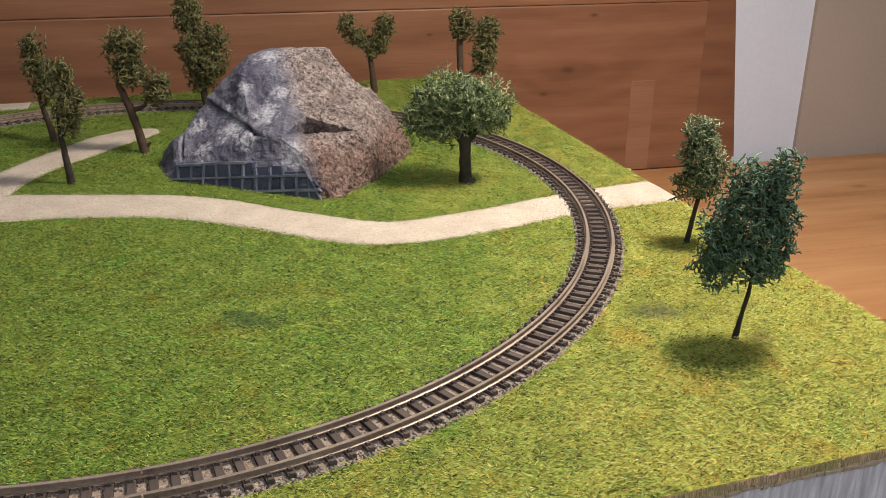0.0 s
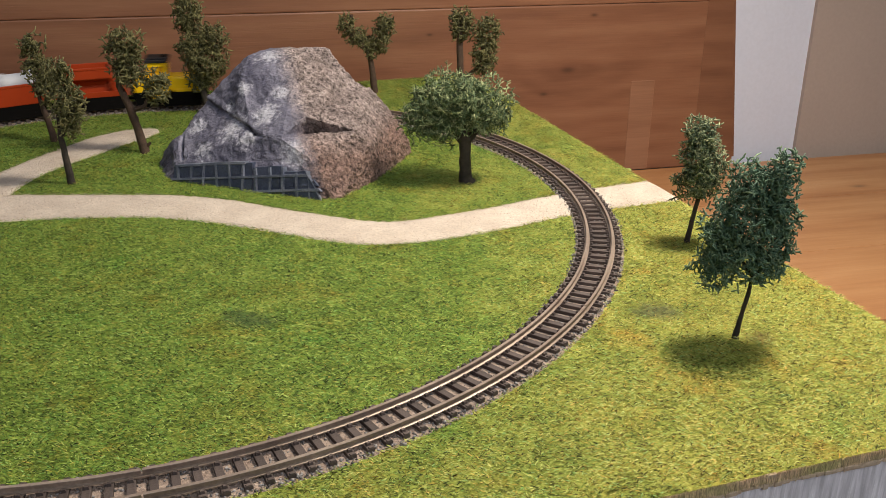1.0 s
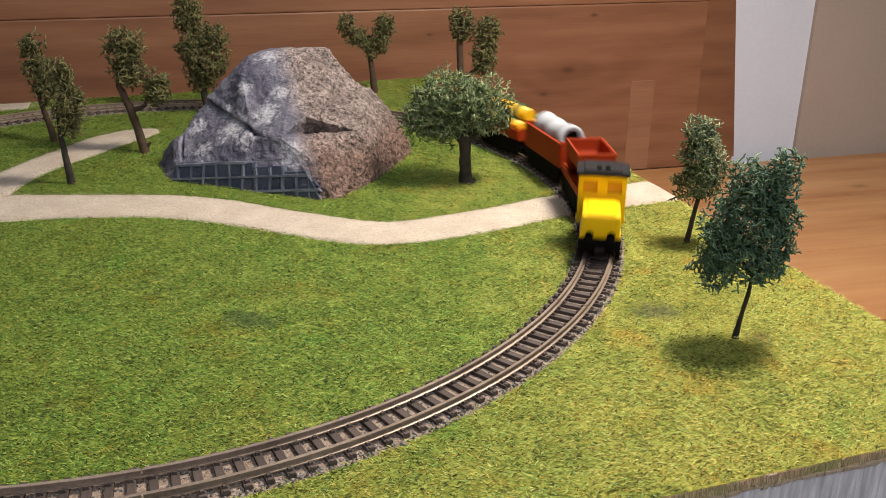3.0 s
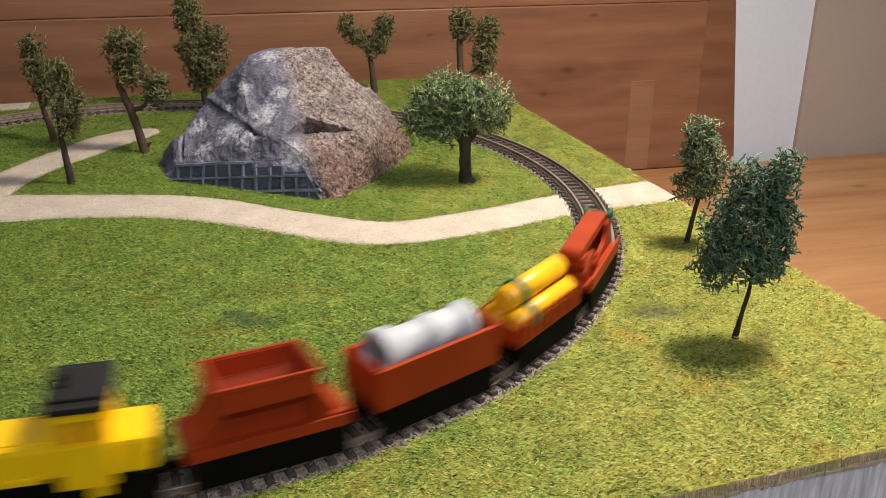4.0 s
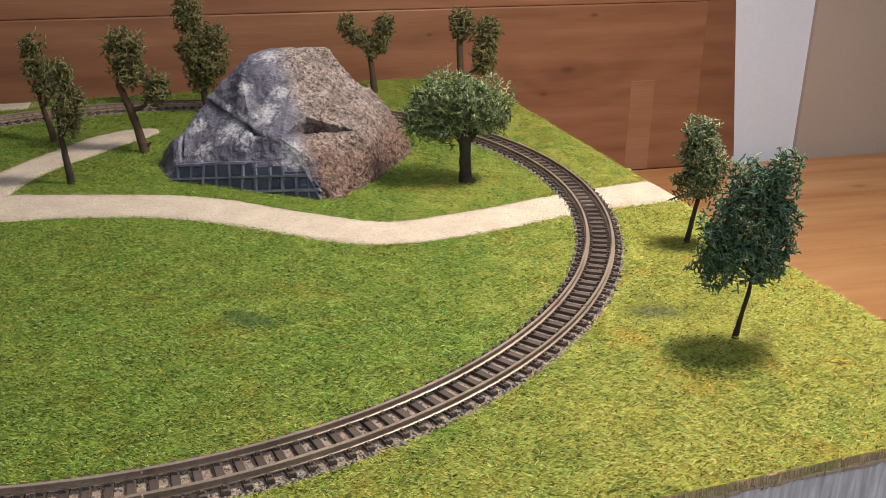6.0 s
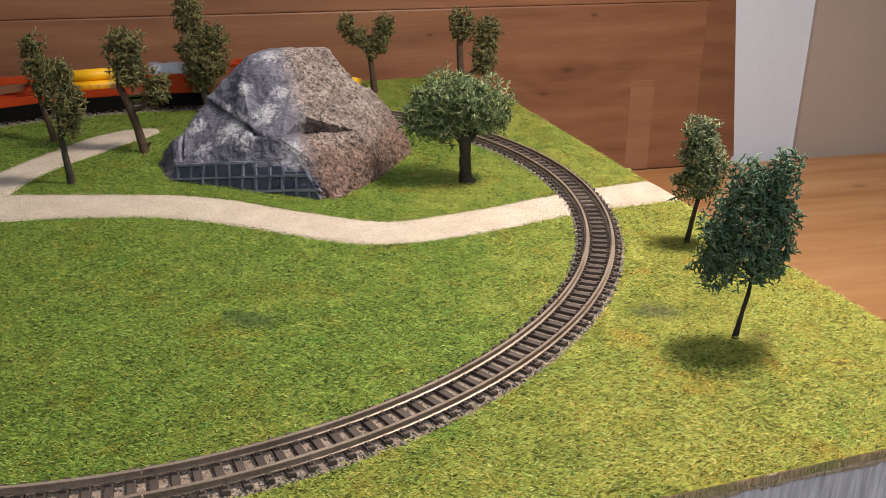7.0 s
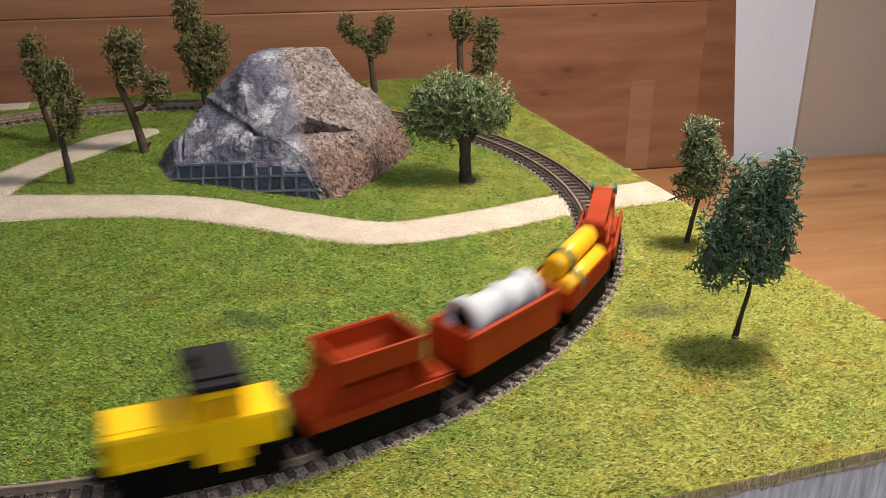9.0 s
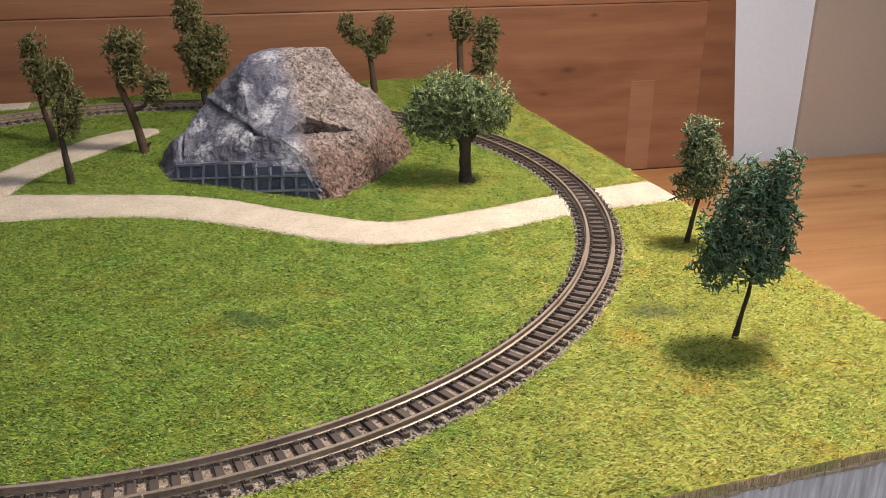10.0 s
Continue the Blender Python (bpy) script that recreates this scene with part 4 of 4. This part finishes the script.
def hopper_wagon():
    root = new("hopper_wagon")
    tagged(root, "orange-red plastic hopper wagon, empty", "railway wagon", "wagons of the train")
    running_gear(root, 40)
    part("frame", box(B(), -20, 20, -7.0, 7.0, 8.2, 10.2, 0.35), "red_plastic", root)
    bm = B()
    ring = lambda hx, hy, z: [bm.verts.new((x * hx, y * hy, z)) for x, y in ((-1, -1), (1, -1), (1, 1), (-1, 1))]
    loops = [ring(10.5, 3.2, 10.0), ring(12.4, 2.6, 16.0), ring(12.2, 7.9, 19.4), ring(12.2, 7.9, 25.6), ring(11.2, 6.9, 25.6), ring(11.0, 6.8, 20.6), ring(8.0, 2.6, 14.5)]
    for p, q in zip(loops, loops[1:]):
        for k in range(4):
            bm.faces.new((p[k], p[(k + 1) % 4], q[(k + 1) % 4], q[k]))
    bm.faces.new(loops[0]), bm.faces.new(loops[-1])
    bmesh.ops.recalc_face_normals(bm, faces=bm.faces)
    bmesh.ops.bevel(bm, geom=list(bm.edges), offset=0.22, segments=2, affect="EDGES")
    part("hopper_bin", bm, "red_plastic", root)
    bm = B()
    for s in (-1, 1):
        box(bm, -12.7, 12.7, s * 7.7 - 0.5, s * 7.7 + 0.5, 24.6, 25.9, 0.25)
        box(bm, s * 12.1 - 0.5, s * 12.1 + 0.5, -7.9, 7.9, 24.6, 25.9, 0.25)
    part("rim", bm, "red_plastic", root)
    for s in (-1, 1):
        bm = B()
        extrude(bm, [(s * 12.0, 20.5), (s * 12.0, 10.0), (s * 19.2, 10.0), (s * 19.2, 11.4), (s * 16.6, 13.4)], -5.6, 5.6, 0.25)
        box(bm, min(s * 15.4, s * 19.6), max(s * 15.4, s * 19.6), -7.2, 7.2, 9.8, 12.4, 0.3)
        part("end_platform", bm, "red_plastic", root)
    for s in (-1, 1):
        for x in (-12.0, 12.0):
            part("side_strut", box(B(), x - 0.6, x + 0.6, s * 6.6 - 0.5, s * 6.6 + 0.5, 10.0, 22.5, 0.2), "red_plastic", root)
        part("side_sill", box(B(), -19.6, 19.6, s * 7.3 - 0.4, s * 7.3 + 0.4, 8.4, 11.6, 0.2), "red_plastic", root)
    return root


def open_wagon(height=19.8, name="open_wagon", label="orange-red plastic open goods wagon carrying a grey pipe"):
    root = new(name)
    tagged(root, label, "railway wagon", "wagons of the train")
    running_gear(root, 40)
    part("floor_plate", box(B(), -20, 20, -7.6, 7.6, 8.4, 10.0, 0.3), "red_plastic", root)
    for s in (-1, 1):
        bm = box(B(), -20, 20, s * 7.3 - 0.6, s * 7.3 + 0.6, 8.6, height, 0.25)
        box(bm, -20.1, 20.1, s * 7.4 - 0.75, s * 7.4 + 0.75, height - 1.0, height + 0.3, 0.25)
        part("side_wall", bm, "red_plastic", root)
        bm = box(B(), s * 19.5 - 0.6, s * 19.5 + 0.6, -7.4, 7.4, 8.6, height + 0.8, 0.25)
        for y in (-6.6, 6.6):
            box(bm, s * 19.9 - 0.7, s * 19.9 + 0.7, y - 0.8, y + 0.8, 8.6, height + 0.9, 0.25)
        part("end_wall", bm, "red_plastic", root)
    return root


def concrete_pipe():
    root = part("concrete_pipe", tube_profile(B(), [(-14.5, 5.0), (-14.2, 5.9), (-11.8, 5.9), (-11.2, 5.0), (-3.2, 5.0), (-2.6, 5.8), (-0.6, 5.8), (0.0, 5.0), (10.6, 5.0), (11.4, 6.3), (15.2, 6.3), (15.6, 5.9)], 4.0, 20.2), "grey_pipe_plastic")
    tagged(root, "pale grey toy concrete pipe with collars in a wagon", "pipe")
    # solid black plug in the hollow pipe, in place of the shade inside
    part("bore_plug", cylinder(B(), (-13.5, 0, 20.2), (14.0, 0, 20.2), 3.95, sides=24), "black_plastic", root, "black plug standing in for the shade inside")
    part("cradle", box(B(), -12, 12, -3.4, 3.4, 9.9, 16.4, 0.3), "red_plastic", root)
    return root


def stake_wagon():
    root = new("stake_wagon")
    tagged(root, "orange-red plastic stake wagon carrying yellow pipes", "railway wagon", "wagons of the train")
    running_gear(root, 36, 18)
    part("floor_plate", box(B(), -18, 18, -7.4, 7.4, 8.4, 10.4, 0.3), "red_plastic", root)
    for s in (-1, 1):
        part("side_wall", box(B(), -17.8, 17.8, s * 7.2 - 0.5, s * 7.2 + 0.5, 8.6, 13.4, 0.25), "red_plastic", root)
        part("end_wall", box(B(), s * 17.4 - 0.5, s * 17.4 + 0.5, -7.2, 7.2, 8.6, 14.6, 0.25), "red_plastic", root)
        stake = part("stake", box(B(), -0.8, 0.8, -0.55, 0.55, 9.4, 16.2, 0.2), "red_plastic", root)
        for k in range(8):
            ob = stake if k == 0 else new("stake", stake.data)
            ob.parent = root
            ob.location = ((-15.4 + 4.4 * k) * MM, s * 7.7 * MM, 0)
    return root


def pipe_bundle():
    root = new("pipe_bundle")
    tagged(root, "three yellow plastic pipes held by green straps", "pipe bundle")
    for y, z in ((-3.7, 14.0), (3.7, 14.0), (0.0, 20.3)):
        ob = part("pipe", cylinder(B(), (-16.0, y, z), (16.0, y, z), 3.6, sides=24, bevel=0.5), "yellow_pipe_plastic", root)
        ob.data.polygons.foreach_set("use_smooth", [len(p.vertices) == 4 for p in ob.data.polygons])
        bm = B()
        ring = [(math.cos(k * math.tau / 24), math.sin(k * math.tau / 24)) for k in range(24)]
        for x in (8.8,):
            rows = [[bm.verts.new((xx, y + r * c, z + r * s)) for c, s in ring] for xx, r in ((x - 1.0, 3.55), (x - 1.0, 4.5), (x + 1.0, 4.5), (x + 1.0, 3.55))]
            for p, q in zip(rows, rows[1:]):
                for k in range(24):
                    bm.faces.new((p[k], p[(k + 1) % 24], q[(k + 1) % 24], q[k]))
        part("strap", bm, "green_plastic", root, "green plastic strap")
    return root


def crane_wagon():
    root = new("crane_wagon")
    tagged(root, "orange-red plastic crane wagon with a green pulley", "railway wagon", "wagons of the train")
    running_gear(root, 38)
    bm = box(B(), -19.5, 19.5, -7.4, 7.4, 8.4, 10.6, 0.3)
    for s in (-1, 1):
        box(bm, -19.6, 19.6, s * 7.1 - 0.5, s * 7.1 + 0.5, 8.4, 13.0, 0.3)
    part("deck", bm, "red_plastic", root)
    bm = B()
    box(bm, 3.0, 18.6, -4.0, 4.0, 10.4, 14.2, 0.4)
    for k in range(4):
        box(bm, 5.0 + k * 3.0, 6.6 + k * 3.0, -4.2, 4.2, 14.0, 16.0, 0.25)
    cylinder(bm, (9.6, -6.4, 14.2), (9.6, 6.4, 14.2), 1.8, sides=18)
    part("winch", bm, "red_plastic", root)
    for s in (-1, 1):
        bm = extrude(B(), [(-18.6, 10.4), (4.0, 10.4), (1.0, 12.0), (-6.0, 13.0), (-9.5, 14.2), (-11.4, 16.4), (-12.2, 20.4), (-17.8, 21.8), (-18.4, 16.4)], s * 3.6 - 0.8, s * 3.6 + 0.8, 0.25)
        part("crane_cheek", bm, "red_plastic", root)
    part("crane_back", box(B(), -18.4, -15.2, -3.6, 3.6, 10.4, 21.2, 0.3), "red_plastic", root)
    bm = extrude(B(), [(-18.0, 19.8), (-18.0, 22.2), (-13.0, 23.9), (-8.0, 23.3), (-6.0, 24.2), (-3.5, 23.2), (20.5, 22.4), (21.6, 21.0), (21.0, 19.2), (17.0, 18.9), (6.0, 19.5), (-9.0, 20.2)], -3.4, 3.4, 0.3)
    part("jib", bm, "red_plastic", root)
    for s in (-1, 1):
        bm = extrude(B(), [(18.4, 10.4), (19.0, 14.2), (15.0, 17.8), (11.0, 19.2), (8.6, 18.4), (8.0, 16.2), (4.6, 15.2), (4.0, 10.4)], s * 4.4 - 0.6, s * 4.4 + 0.6, 0.25)
        part("winch_cheek", bm, "red_plastic", root)
        part("hand_wheel", cylinder(B(), (8.0, s * 5.0, 15.6), (8.0, s * 5.9, 15.6), 2.2, sides=18, bevel=0.2), "red_plastic", root)
    part("jib_head", box(B(), 14.0, 20.0, -4.2, 4.2, 16.0, 19.6, 0.3), "red_plastic", root)
    bm = cylinder(B(), (-16.6, -4.6, 22.0), (-16.6, 4.6, 22.0), 0.9, sides=14)
    for s in (-1, 1):
        cylinder(bm, (-16.6, s * 3.7, 22.0), (-16.6, s * 4.8, 22.0), 2.1, sides=20)
    part("pulley", bm, "green_plastic", root, "green pulley wheels")
    return root


room()
layout_board()
sand_paths()
ballast()
rock_hill()
trees()
TRAIN = [(locomotive(), 0.0), (hopper_wagon(), 13.1), (open_wagon(), 26.7), (concrete_pipe(), 26.7), (stake_wagon(), 40.4), (pipe_bundle(), 40.4), (crane_wagon(), 53.9)]
track()
grass_fibres()


# where the locomotive stands on the ring: seconds, degrees; it gathers speed on its first lap
LAPS = [(0.0, 126.3), (0.4, 109.3), (0.7, 96.3), (1.3, 69.2), (2.0, 37.5), (2.7, -7.2), (3.8, -81.1), (4.7, -141.4), (6.8, -291.3), (8.0, -377.6), (9.0, -446.0), (9.5, -479.5), (10.0, -520.3)]


def ring_angle(t):
    """A smooth curve through LAPS."""
    n = len(LAPS)
    slope = [(LAPS[min(i + 1, n - 1)][1] - LAPS[max(i - 1, 0)][1]) / (LAPS[min(i + 1, n - 1)][0] - LAPS[max(i - 1, 0)][0]) for i in range(n)]
    i = max(k for k in range(n - 1) if LAPS[k][0] <= t + 1e-6)
    (t0, a0), (t1, a1) = LAPS[i], LAPS[i + 1]
    h = t1 - t0
    s = (t - t0) / h
    return (2 * s ** 3 - 3 * s * s + 1) * a0 + (s ** 3 - 2 * s * s + s) * h * slope[i] + (3 * s * s - 2 * s ** 3) * a1 + (s ** 3 - s * s) * h * slope[i + 1]


def motions():
    """The train runs clockwise round the ring, a lap in about five seconds."""
    for thing, behind in TRAIN:
        rows = []
        for k in range(101):
            a = ring_angle(k * 0.1) + behind
            r = (RING - 0.6) * MM
            rows.append((k * 0.1, pose(r * math.cos(radians(a)), r * math.sin(radians(a)), LIFT * MM, 0, 0, a - 90)))
        walk(thing, rows)


motions()
